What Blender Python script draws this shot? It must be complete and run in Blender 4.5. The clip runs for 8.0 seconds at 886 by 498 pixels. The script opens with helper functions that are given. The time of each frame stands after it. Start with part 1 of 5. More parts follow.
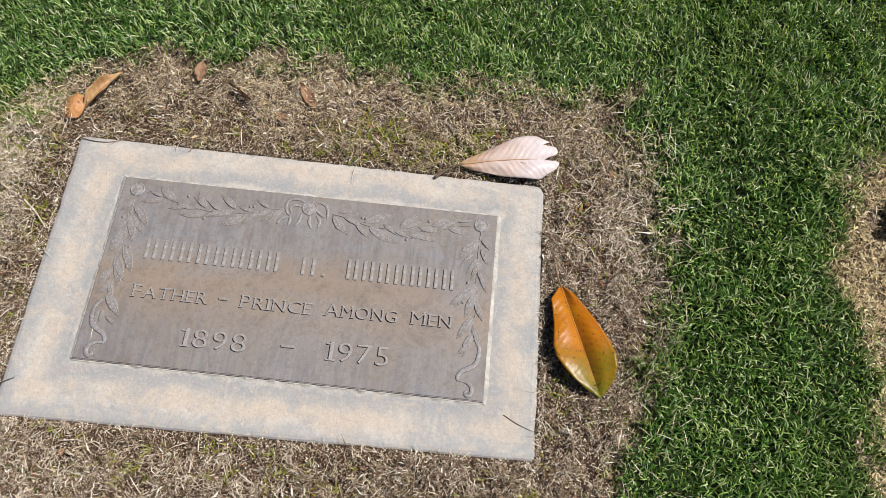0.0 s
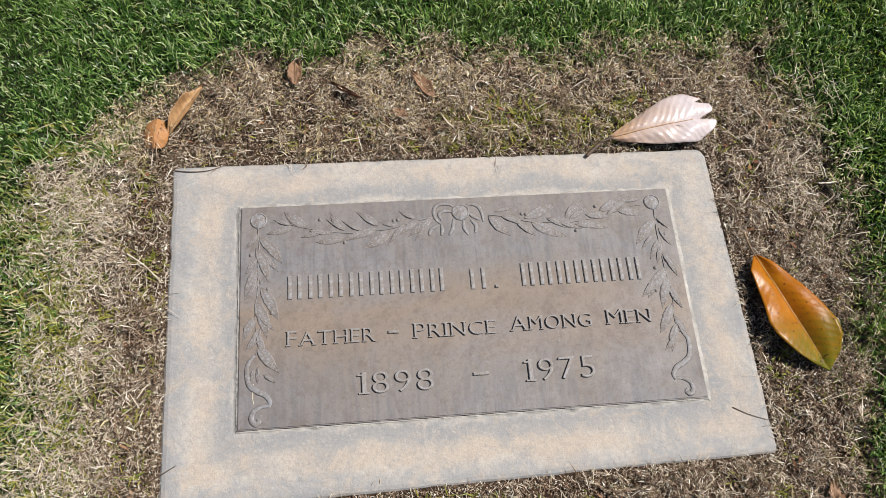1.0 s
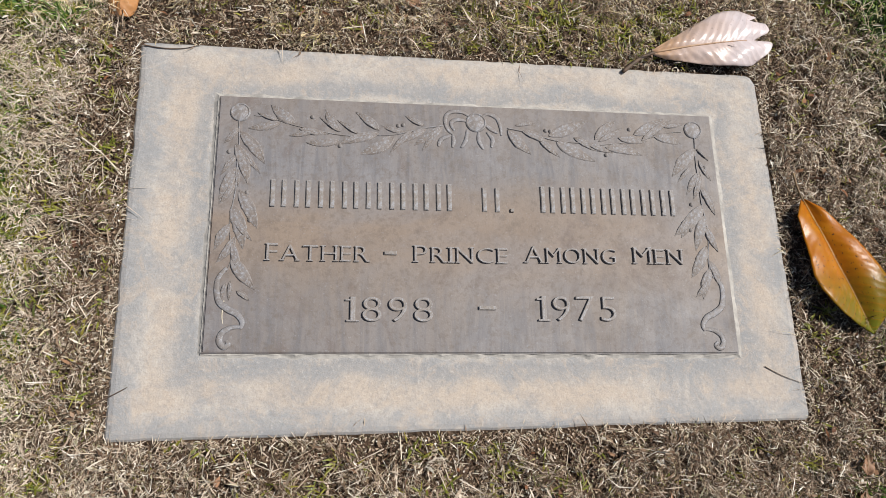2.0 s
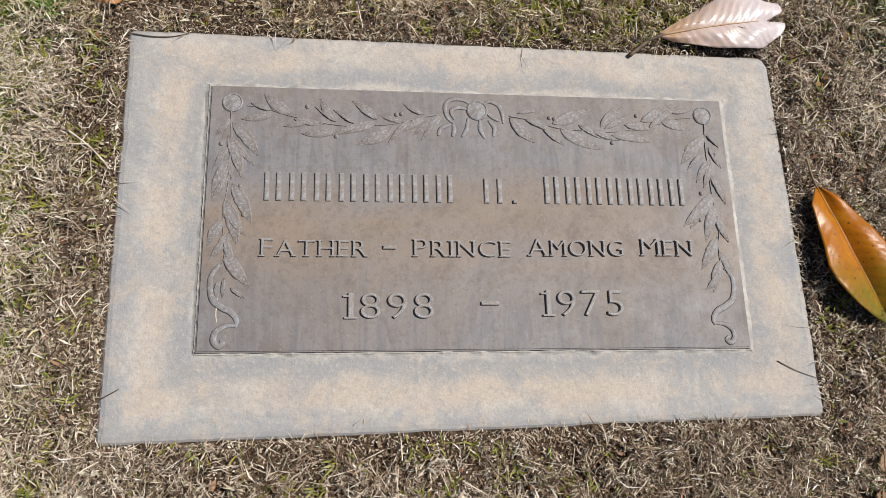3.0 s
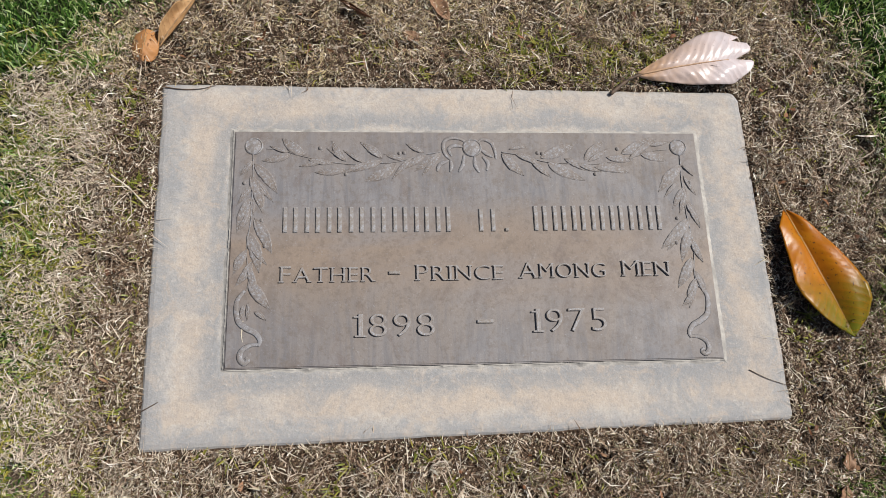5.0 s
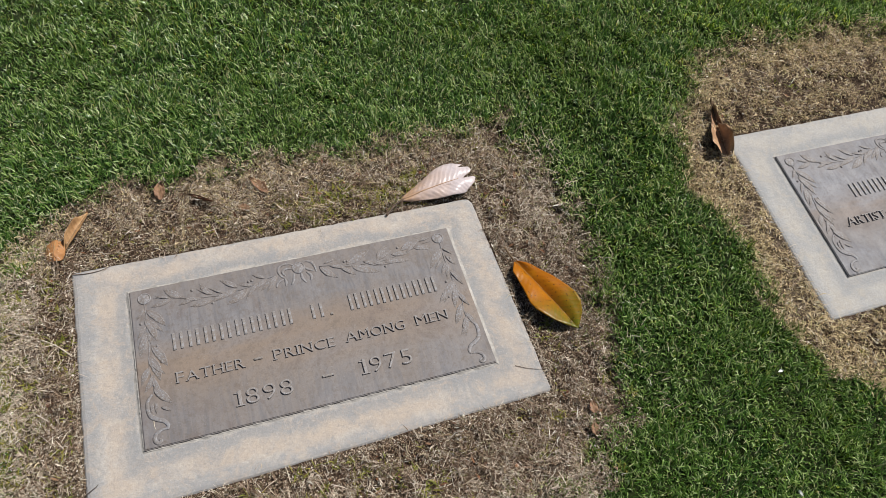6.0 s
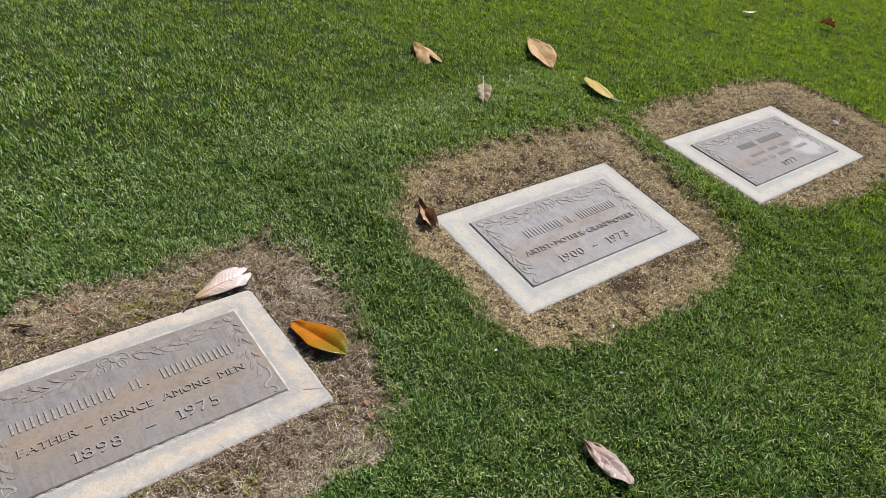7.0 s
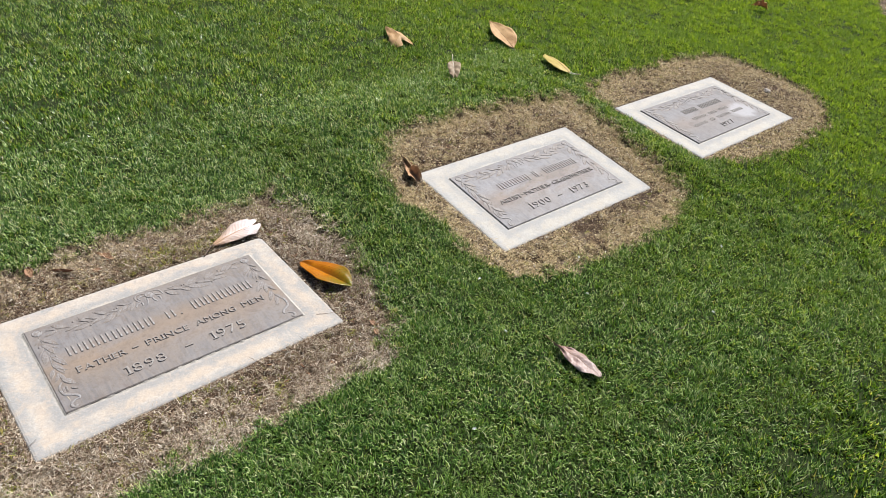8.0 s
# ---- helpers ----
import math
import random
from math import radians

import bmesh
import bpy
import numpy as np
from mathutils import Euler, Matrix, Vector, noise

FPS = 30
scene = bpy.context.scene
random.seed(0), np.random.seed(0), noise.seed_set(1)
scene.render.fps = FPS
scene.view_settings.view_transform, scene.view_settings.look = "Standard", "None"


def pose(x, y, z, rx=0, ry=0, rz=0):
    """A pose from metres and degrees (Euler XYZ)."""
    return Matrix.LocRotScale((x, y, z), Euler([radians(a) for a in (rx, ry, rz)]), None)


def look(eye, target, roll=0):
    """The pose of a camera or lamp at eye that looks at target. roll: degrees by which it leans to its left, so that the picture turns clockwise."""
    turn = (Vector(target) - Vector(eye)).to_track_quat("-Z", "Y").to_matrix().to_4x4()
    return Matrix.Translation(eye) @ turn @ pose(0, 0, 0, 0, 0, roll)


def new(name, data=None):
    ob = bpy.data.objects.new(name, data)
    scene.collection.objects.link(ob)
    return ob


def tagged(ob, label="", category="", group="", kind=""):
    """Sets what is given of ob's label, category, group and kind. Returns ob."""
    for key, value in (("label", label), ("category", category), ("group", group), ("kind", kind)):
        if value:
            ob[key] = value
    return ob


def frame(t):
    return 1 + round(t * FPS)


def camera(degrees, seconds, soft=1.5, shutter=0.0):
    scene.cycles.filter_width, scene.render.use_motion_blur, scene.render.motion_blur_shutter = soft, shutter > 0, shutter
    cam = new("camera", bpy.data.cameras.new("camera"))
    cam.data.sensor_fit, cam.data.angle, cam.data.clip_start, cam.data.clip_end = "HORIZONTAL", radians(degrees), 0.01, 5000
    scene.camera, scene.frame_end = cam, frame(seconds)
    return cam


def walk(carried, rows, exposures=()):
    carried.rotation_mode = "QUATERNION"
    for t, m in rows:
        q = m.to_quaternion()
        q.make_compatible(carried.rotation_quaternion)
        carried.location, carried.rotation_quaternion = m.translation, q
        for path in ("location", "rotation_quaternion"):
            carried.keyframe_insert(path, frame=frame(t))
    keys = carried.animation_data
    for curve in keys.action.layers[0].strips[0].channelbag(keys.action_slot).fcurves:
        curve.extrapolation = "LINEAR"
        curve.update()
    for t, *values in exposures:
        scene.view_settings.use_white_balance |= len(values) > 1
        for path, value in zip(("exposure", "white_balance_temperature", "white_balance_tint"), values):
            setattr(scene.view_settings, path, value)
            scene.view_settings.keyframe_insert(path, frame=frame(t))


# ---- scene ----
# ---------------------------------------------------------------- camera
cam = camera(61.9, 8.0, soft=0.42)
PATH = [
    (0, (0.229, -0.376, 1.089), (0.218, 0.405, -0.752), 5.3),
    (0.2, (0.158, -0.358, 1.077), (0.162, 0.399, -0.774), 3.7),
    (0.5, (0.033, -0.331, 1.048), (0.105, 0.409, -0.808), 7.2),
    (0.7, (-0.041, -0.309, 1.024), (0.065, 0.418, -0.836), 6.6),
    (1, (-0.118, -0.286, 0.96), (0.057, 0.42, -0.903), 10.0),
    (1.2, (-0.136, -0.271, 0.913), (0.084, 0.375, -0.967), 16.6),
    (1.5, (-0.144, -0.273, 0.861), (0.099, 0.334, -1.029), 21.2),
    (2, (-0.148, -0.268, 0.82), (0.099, 0.285, -1.086), 24.1),
    (3.5, (-0.136, -0.24, 0.791), (0.091, 0.268, -1.13), 23.4),
    (4, (-0.142, -0.23, 0.785), (0.093, 0.271, -1.137), 24.7),
    (4.2, (-0.14, -0.226, 0.786), (0.084, 0.267, -1.14), 24.2),
    (5.3, (-0.107, -0.325, 0.983), (0.067, 0.319, -0.903), 12.3),
    (5.5, (-0.095, -0.397, 1.054), (0.136, 0.356, -0.785), 11.2),
    (5.7, (-0.085, -0.485, 1.127), (0.237, 0.362, -0.656), 11.0),
    (6, (-0.065, -0.633, 1.221), (0.411, 0.375, -0.44), 9.5),
    (6.2, (-0.054, -0.747, 1.258), (0.556, 0.347, -0.3), 9.6),
    (6.5, (-0.057, -0.939, 1.306), (0.718, 0.18, -0.159), 10.8),
    (6.7, (-0.098, -1.059, 1.33), (0.75, 0.088, -0.072), 9.1),
    (7, (-0.213, -1.211, 1.357), (0.833, -0.02, 0.137), 8.6),
    (7.5, (-0.408, -1.36, 1.379), (0.729, -0.242, 0.172), 8.5),
    (8, (-0.478, -1.429, 1.39), (0.651, -0.297, 0.187), 8.6),
]
walk(cam, [(t, look(eye, target, roll)) for t, eye, target, roll in PATH],
     exposures=[(0.0, 0.46), (1.5, 0.29), (3.5, 0.24), (5.5, 0.17), (6.0, 0.16), (6.5, 0.31), (7.0, 0.49), (8.0, 0.76)])

# ---------------------------------------------------------------- light
SUN_AZIMUTH, SUN_ELEVATION = 17.0, 56.0     # degrees from +x towards +y, and above the ground
world = bpy.data.worlds.new("sky")
scene.world = world
world.use_nodes = True
sky = world.node_tree.nodes.new("ShaderNodeTexSky")
sky.sky_type, sky.sun_disc = "NISHITA", False
sky.sun_elevation, sky.sun_rotation = radians(SUN_ELEVATION), radians(90 - SUN_AZIMUTH)
background = world.node_tree.nodes["Background"]
background.inputs["Strength"].default_value = 0.050
world.node_tree.links.new(sky.outputs[0], background.inputs["Color"])
sun_way = Vector((math.cos(radians(SUN_ELEVATION)) * math.cos(radians(SUN_AZIMUTH)),
                  math.cos(radians(SUN_ELEVATION)) * math.sin(radians(SUN_AZIMUTH)),
                  math.sin(radians(SUN_ELEVATION))))
sun = new("sun", bpy.data.lights.new("sun", "SUN"))
sun.data.energy, sun.data.angle, sun.data.color = 5.0, radians(0.5), (1.0, 0.97, 0.928)
sun.matrix_world = look(sun_way * 20, (0, 0, 0))


# ---------------------------------------------------------------- materials
class Mat:
    """A node material under construction."""

    def __init__(self, name):
        self.m = bpy.data.materials.new(name)
        self.m.use_nodes = True
        self.nt = self.m.node_tree
        self.bsdf = self.nt.nodes["Principled BSDF"]
        self.out = self.nt.nodes["Material Output"]

    def node(self, kind, **settings):
        n = self.nt.nodes.new(kind)
        for key, value in settings.items():
            n.inputs[key].default_value = value
        return n

    def link(self, a, b):
        self.nt.links.new(a, b)

    def coords(self, scale=(1, 1, 1), where="Object"):
        tc = self.node("ShaderNodeTexCoord")
        mp = self.node("ShaderNodeMapping")
        mp.inputs["Scale"].default_value = scale
        self.link(tc.outputs[where], mp.inputs["Vector"])
        return mp.outputs[0]

    def noise(self, scale, detail=4.0, rough=0.55, at=None, distort=0.0):
        n = self.node("ShaderNodeTexNoise", Scale=scale, Detail=detail, Roughness=rough, Distortion=distort)
        self.link(at if at else self.coords(), n.inputs["Vector"])
        return n.outputs["Fac"]

    def ramp(self, fac, *stops):
        r = self.node("ShaderNodeValToRGB")
        els = r.color_ramp.elements
        while len(els) < len(stops):
            els.new(0.5)
        for el, (pos, col) in zip(els, stops):
            el.position = pos
            el.color = (*col, 1) if isinstance(col, tuple) else (col, col, col, 1)
        self.link(fac, r.inputs["Fac"])
        return r.outputs["Color"]

    def mix(self, fac, a, b, blend="MIX"):
        n = self.nt.nodes.new("ShaderNodeMix")
        n.data_type, n.blend_type = "RGBA", blend
        for sock, value in ((n.inputs[0], fac), (n.inputs[6], a), (n.inputs[7], b)):
            if isinstance(value, (int, float)):
                sock.default_value = value if sock.type == "VALUE" else (value, value, value, 1)
            elif isinstance(value, tuple):
                sock.default_value = (*value, 1)
            else:
                self.link(value, sock)
        return n.outputs[2]

    def math(self, op, a, b=0.0, clamp=False):
        n = self.nt.nodes.new("ShaderNodeMath")
        n.operation, n.use_clamp = op, clamp
        for sock, value in zip(n.inputs, (a, b)):
            if isinstance(value, (int, float)):
                sock.default_value = value
            else:
                self.link(value, sock)
        return n.outputs[0]

    def island(self):
        return self.node("ShaderNodeNewGeometry").outputs["Random Per Island"]

    def colour(self, c):
        if isinstance(c, tuple):
            self.bsdf.inputs["Base Color"].default_value = (*c, 1)
        else:
            self.link(c, self.bsdf.inputs["Base Color"])
        return self

    def rough(self, r, metal=0.0, spec=0.5):
        if isinstance(r, (int, float)):
            self.bsdf.inputs["Roughness"].default_value = r
        else:
            self.link(r, self.bsdf.inputs["Roughness"])
        self.bsdf.inputs["Metallic"].default_value = metal
        self.bsdf.inputs["Specular IOR Level"].default_value = spec
        return self

    def bump(self, *heights):
        last = None
        for height, strength, distance in heights:
            b = self.node("ShaderNodeBump", Strength=strength, Distance=distance)
            self.link(height, b.inputs["Height"])
            if last:
                self.link(last, b.inputs["Normal"])
            last = b.outputs[0]
        self.link(last, self.bsdf.inputs["Normal"])
        return self

    def thin(self, colour, amount):
        """Lets part of the light through, as leaves do."""
        t = self.node("ShaderNodeBsdfTranslucent")
        if isinstance(colour, tuple):
            t.inputs["Color"].default_value = (*colour, 1)
        else:
            self.link(colour, t.inputs["Color"])
        mx = self.node("ShaderNodeMixShader", Fac=amount)
        self.link(self.bsdf.outputs[0], mx.inputs[1])
        self.link(t.outputs[0], mx.inputs[2])
        self.link(mx.outputs[0], self.out.inputs["Surface"])
        return self


def concrete_material(name, pale, tan, grey, tan_amount, coarse=1.0):
    """Cast concrete round a plate: pale cement, tan iron stains in a band, grey weathered margins."""
    m = Mat(name)
    at = m.coords()
    sep = m.node("ShaderNodeSeparateXYZ")
    m.link(at, sep.inputs[0])
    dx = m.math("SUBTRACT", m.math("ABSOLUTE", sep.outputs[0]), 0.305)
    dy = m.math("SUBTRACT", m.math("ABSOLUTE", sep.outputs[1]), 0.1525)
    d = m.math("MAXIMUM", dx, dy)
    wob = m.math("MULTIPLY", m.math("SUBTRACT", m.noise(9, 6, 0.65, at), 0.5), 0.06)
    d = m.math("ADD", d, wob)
    band = m.ramp(m.math("MULTIPLY", d, 10.0), (0.08, 0.12), (0.22, 0.25), (0.36, 1.0), (0.50, 0.9), (0.64, 0.05))
    blot = m.ramp(m.noise(5, 7, 0.7, at, 1.2), (0.36, 0.08), (0.54, 1.0))
    fac = m.math("MULTIPLY", m.math("MULTIPLY", band, blot), tan_amount)
    base = m.mix(m.ramp(m.noise(7, 7, 0.7, at, 1.6), (0.44, 0.0), (0.57, 1.0)), pale, grey)
    # darker, bluer grey cement next to the plate, and again at the outer margin
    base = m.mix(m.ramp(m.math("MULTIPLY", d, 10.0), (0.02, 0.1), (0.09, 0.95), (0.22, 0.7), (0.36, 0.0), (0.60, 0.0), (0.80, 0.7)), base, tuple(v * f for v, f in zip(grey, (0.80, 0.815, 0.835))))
    c = m.mix(fac, base, tan)
    c = m.mix(m.ramp(m.noise(24, 6, 0.7, at, 0.3), (0.50, 0.0), (0.68, 0.5)), c, tuple(v * f for v, f in zip(grey, (0.84, 0.85, 0.87))))
    c = m.mix(m.ramp(m.noise(48, 6, 0.75, at), (0.53, 0.0), (0.68, 0.32)), c, tuple(min(1, v * 1.10) for v in tan))
    c = m.mix(m.ramp(m.noise(30, 7, 0.75, at, 1.0), (0.50, 0.0), (0.62, 0.55)), c, tan)
    c = m.mix(m.ramp(m.noise(17, 7, 0.75, at, 1.4), (0.53, 0.0), (0.64, 0.55)), c, tuple(v * f for v, f in zip(grey, (0.84, 0.86, 0.885))))
    # sand grain: dark pits and pale lumps of a few millimetres
    grain = m.noise(190, 5, 0.75, at)
    c = m.mix(m.ramp(grain, (0.30, 0.6 * coarse), (0.47, 0.0)), c, tuple(v * 0.66 for v in grey))
    c = m.mix(m.ramp(grain, (0.55, 0.0), (0.70, 0.6 * coarse)), c, tuple(min(1, v * 1.28) for v in pale))
    c = m.mix(m.ramp(m.noise(85, 6, 0.75, at), (0.34, 0.35), (0.48, 0.0)), c, tuple(v * 0.72 for v in grey))
    c = m.mix(m.ramp(m.noise(420, 3, 0.7, at), (0.36, 0.25), (0.50, 0.0)), c, tuple(v * 0.6 for v in tan))
    m.colour(c).rough(0.9, 0, 0.25)
    m.bump((m.noise(60, 5, 0.6, at), 0.35, 0.004), (grain, 0.45, 0.0022), (m.noise(520, 4, 0.7, at), 0.3, 0.0010))
    return m.m


def bronze_material(name, body, warm, cool, speck, patina=0.75, splash=None, unit=1.0):
    """Weathered cast bronze: brown field, bluish patina, runs below the garland, pale oxide specks."""
    m = Mat(name)
    at = m.coords((unit, unit, unit))
    c = m.mix(m.ramp(m.noise(5, 6, 0.65, at, 0.6), (0.38, 0.0), (0.58, 1.0)), body, warm)
    c = m.mix(m.ramp(m.noise(9, 6, 0.65, m.coords((0.7 * unit, 1.6 * unit, unit)), 0.5), (0.46, 0.0), (0.62, patina)), c, cool)
    if unit == 1.0:
        # runs of rain: most below the garland and along the lower rim
        sep = m.node("ShaderNodeSeparateXYZ")
        m.link(at, sep.inputs[0])
        height = m.math("ADD", m.math("MULTIPLY", sep.outputs[1], 3.0), 0.5)
        wander = m.math("MULTIPLY", m.math("SUBTRACT", m.noise(6, 5, 0.65, at, 0.4), 0.5), 0.28)
        height = m.math("ADD", height, wander)
        where = m.ramp(height, (0.03, 0.85), (0.20, 0.62), (0.34, 0.18), (0.50, 0.06), (0.60, 0.35), (0.70, 1.0), (0.84, 0.7), (0.97, 0.55))
        c = m.mix(m.ramp(m.math("SUBTRACT", 1.0, where), (0.45, 0.0), (0.98, 0.30)), c, tuple(v * f for v, f in zip(warm, (1.07, 1.01, 1.01))))
        c = m.mix(m.math("MULTIPLY", where, 0.55), c, tuple(v * 0.80 for v in cool))
        c = m.mix(m.math("MULTIPLY", m.ramp(m.noise(7, 5, 0.6, at, 0.4), (0.40, 0.15), (0.62, 0.9)), where), c, cool)
        runs = m.noise(1.0, 6, 0.65, m.coords((70, 8, 1)), 1.4)
        c = m.mix(m.math("MULTIPLY", m.ramp(runs, (0.45, 0.0), (0.62, 0.62)), where), c, tuple(v * f for v, f in zip(cool, (0.54, 0.56, 0.60))))
    else:
        c = m.mix(m.ramp(m.noise(120, 5, 0.7, at, 0.6), (0.48, 0.0), (0.64, patina)), c, cool)
    c = m.mix(m.ramp(m.noise(14, 7, 0.75, at, 1.0), (0.54, 0.0), (0.66, 0.55)), c, tuple(v * f for v, f in zip(body, (0.66, 0.64, 0.70))))
    c = m.mix(m.ramp(m.noise(38, 6, 0.75, at, 0.4), (0.52, 0.0), (0.70, 0.6)), c, tuple(v * 0.72 for v in body))
    c = m.mix(m.ramp(m.noise(150, 5, 0.75, at), (0.36, 0.45), (0.50, 0.0)), c, tuple(v * 0.6 for v in body))
    bright = m.noise(330, 4, 0.75, at)
    c = m.mix(m.ramp(bright, (0.60, 0.0), (0.72, speck)) if unit == 1.0 else m.ramp(bright, (0.52, 0.0), (0.61, speck * 0.85)), c, (0.33, 0.335, 0.36))
    if splash:
        # a dried pale splash
        far = m.node("ShaderNodeVectorMath")
        far.operation = "DISTANCE"
        m.link(m.coords((1, 1.5, 1)), far.inputs[0])
        far.inputs[1].default_value = (splash[0], splash[1] * 1.5, PLATE)
        spread = m.math("ADD", far.outputs["Value"], m.math("MULTIPLY", m.math("SUBTRACT", m.noise(22, 5, 0.6, at), 0.5), 0.09))
        c = m.mix(m.ramp(m.math("MULTIPLY", spread, 1.0 / splash[2]), (0.55, 0.50), (1.0, 0.0)), c, (0.36, 0.36, 0.385))
    m.colour(c).rough(m.ramp(m.noise(25, 4, 0.6, at), (0.3, 0.52), (0.7, 0.72)), 0.0, 0.34)
    m.bump((m.noise(45, 5, 0.7, at), 0.15, 0.0015), (m.noise(240, 4, 0.7, at), 0.3, 0.0008), (m.noise(900, 3, 0.7, at), 0.3, 0.0004))
    return m.m


def blade_material(name, stops, drift_a, drift_b, drift_c, gloss, through_amount):
    """Grass: a colour for each blade, drifting slowly over the lawn."""
    m = Mat(name)
    c = m.ramp(m.island(), *stops)
    at = m.coords()
    c = m.mix(m.ramp(m.noise(1.3, 3, 0.6, at), (0.40, 0.0), (0.64, 0.22)), c, drift_a)
    c = m.mix(m.ramp(m.noise(3.1, 4, 0.6, m.coords((1, 1.0, 1))), (0.47, 0.0), (0.70, 0.45)), c, drift_b)
    sep = m.node("ShaderNodeSeparateXYZ")
    m.link(at, sep.inputs[0])
    # blades turn yellower towards +x; their brightness against the sun is painted in
    sunward = m.math("ADD", m.math("MULTIPLY", sep.outputs[0], 0.28), m.math("MULTIPLY", sep.outputs[1], 0.05))
    sunward = m.math("ADD", sunward, m.math("MULTIPLY", m.math("SUBTRACT", m.noise(0.9, 4, 0.6, at), 0.5), 0.5))
    c = m.mix(m.ramp(sunward, (0.25, 0.0), (0.95, 0.55)), c, drift_c)
    m.colour(c).rough(gloss, 0, 0.5)
    m.thin(m.mix(1.0, c, (1.16, 1.06, 0.22), "MULTIPLY"), through_amount)
    return m.m


def straw_material(name, stops):
    m = Mat(name)
    c = m.ramp(m.island(), *stops)
    m.colour(c).rough(0.7, 0, 0.3)
    m.thin(c, 0.12)
    return m.m


def soil_material(name, dark, mid, pale):
    m = Mat(name)
    at = m.coords()
    c = m.mix(m.ramp(m.noise(11, 6, 0.65, at), (0.36, 0.0), (0.66, 1.0)), dark, mid)
    c = m.mix(m.ramp(m.noise(70, 5, 0.7, at), (0.50, 0.0), (0.70, 0.8)), c, pale)
    c = m.mix(m.ramp(m.noise(210, 5, 0.75, at), (0.50, 0.0), (0.66, 0.75)), c, tuple(v * 1.1 for v in pale))
    c = m.mix(m.ramp(m.noise(300, 4, 0.75, at), (0.38, 0.8), (0.52, 0.0)), c, tuple(v * 0.4 for v in dark))
    m.colour(c).rough(0.95, 0, 0.2)
    m.bump((m.noise(90, 6, 0.7, at), 0.9, 0.008), (m.noise(260, 5, 0.7, at), 0.9, 0.005), (m.noise(700, 4, 0.7, at), 0.7, 0.002))
    return m.m


def turf_material(name, dark, mid, pale, far_dark, far_pale):
    """Dark thatch between the blades near the markers; a mown green sheet far off."""
    m = Mat(name)
    at = m.coords()
    c = m.mix(m.ramp(m.noise(11, 6, 0.65, at), (0.36, 0.0), (0.66, 1.0)), dark, mid)
    c = m.mix(m.ramp(m.noise(120, 5, 0.7, at), (0.50, 0.0), (0.70, 0.8)), c, pale)
    far = m.mix(m.ramp(m.noise(2.2, 6, 0.7, at), (0.35, 0.0), (0.65, 1.0)), far_dark, far_pale)
    far = m.mix(m.ramp(m.noise(60, 5, 0.75, at), (0.48, 0.0), (0.68, 0.6)), far, tuple(v * 0.5 for v in far_dark))
    sep = m.node("ShaderNodeSeparateXYZ")
    m.link(at, sep.inputs[0])
    dx = m.math("SUBTRACT", m.math("ABSOLUTE", m.math("SUBTRACT", sep.outputs[0], 2.9)), 4.2)
    dy = m.math("SUBTRACT", m.math("ABSOLUTE", m.math("SUBTRACT", sep.outputs[1], 1.2)), 3.0)
    away = m.math("ADD", m.math("MULTIPLY", m.math("MAXIMUM", dx, dy), 0.30), m.math("MULTIPLY", m.math("SUBTRACT", m.noise(0.8, 5, 0.6, at), 0.5), 0.9))
    m.colour(m.mix(m.ramp(away, (0.0, 0.0), (1.0, 1.0)), c, far)).rough(0.95, 0, 0.2)
    m.bump((m.noise(90, 6, 0.7, at), 0.9, 0.008), (m.noise(260, 5, 0.7, at), 0.9, 0.005))
    return m.m


def leaf_material(name, base, tip, edge, spots, gloss, veins=0.35, through_amount=0.12, vein_colour=None, turn=(0.35, 0.95)):
    """A fallen leaf: colour from stalk to tip, blotches, spots, side veins. Object x runs along the leaf."""
    m = Mat(name)
    at = m.coords()
    sep = m.node("ShaderNodeSeparateXYZ")
    m.link(at, sep.inputs[0])
    along = m.math("ADD", m.math("MULTIPLY", sep.outputs[0], 5.5), m.math("MULTIPLY", m.math("SUBTRACT", m.noise(25, 4, 0.6, at), 0.5), 0.6))
    c = m.mix(m.ramp(along, (turn[0], 0.0), (turn[1], 1.0)), base, tip)
    c = m.mix(m.ramp(m.noise(38, 5, 0.65, at, 0.3), (0.48, 0.0), (0.72, 0.7)), c, edge)
    c = m.mix(m.ramp(m.noise(230, 3, 0.6, at), (0.63, 0.0), (0.68, spots)), c, (0.05, 0.025, 0.012))
    # side veins, slanting forwards from the midrib
    slant = m.math("ADD", m.math("MULTIPLY", sep.outputs[0], 1.0), m.math("MULTIPLY", m.math("ABSOLUTE", sep.outputs[1]), -0.75))
    wob = m.math("MULTIPLY", m.math("SUBTRACT", m.noise(30, 3, 0.5, at), 0.5), 10.0)
    wave = m.math("SINE", m.math("ADD", m.math("MULTIPLY", slant, 560.0), wob))
    c = m.mix(m.ramp(wave, (0.80, 0.0), (1.0, 0.30)), c, vein_colour or tuple(v * 0.7 for v in base))
    m.colour(c).rough(gloss, 0, 0.22)
    m.bump((wave, veins * 0.45, 0.0007), (m.noise(160, 4, 0.6, at), 0.25, 0.001))
    m.thin(c, through_amount)
    return m.m


def plain_material(name, a, b, scale, gloss):
    m = Mat(name)
    m.colour(m.mix(m.ramp(m.noise(scale, 5, 0.65), (0.35, 0.0), (0.65, 1.0)), a, b)).rough(gloss)
    return m.m


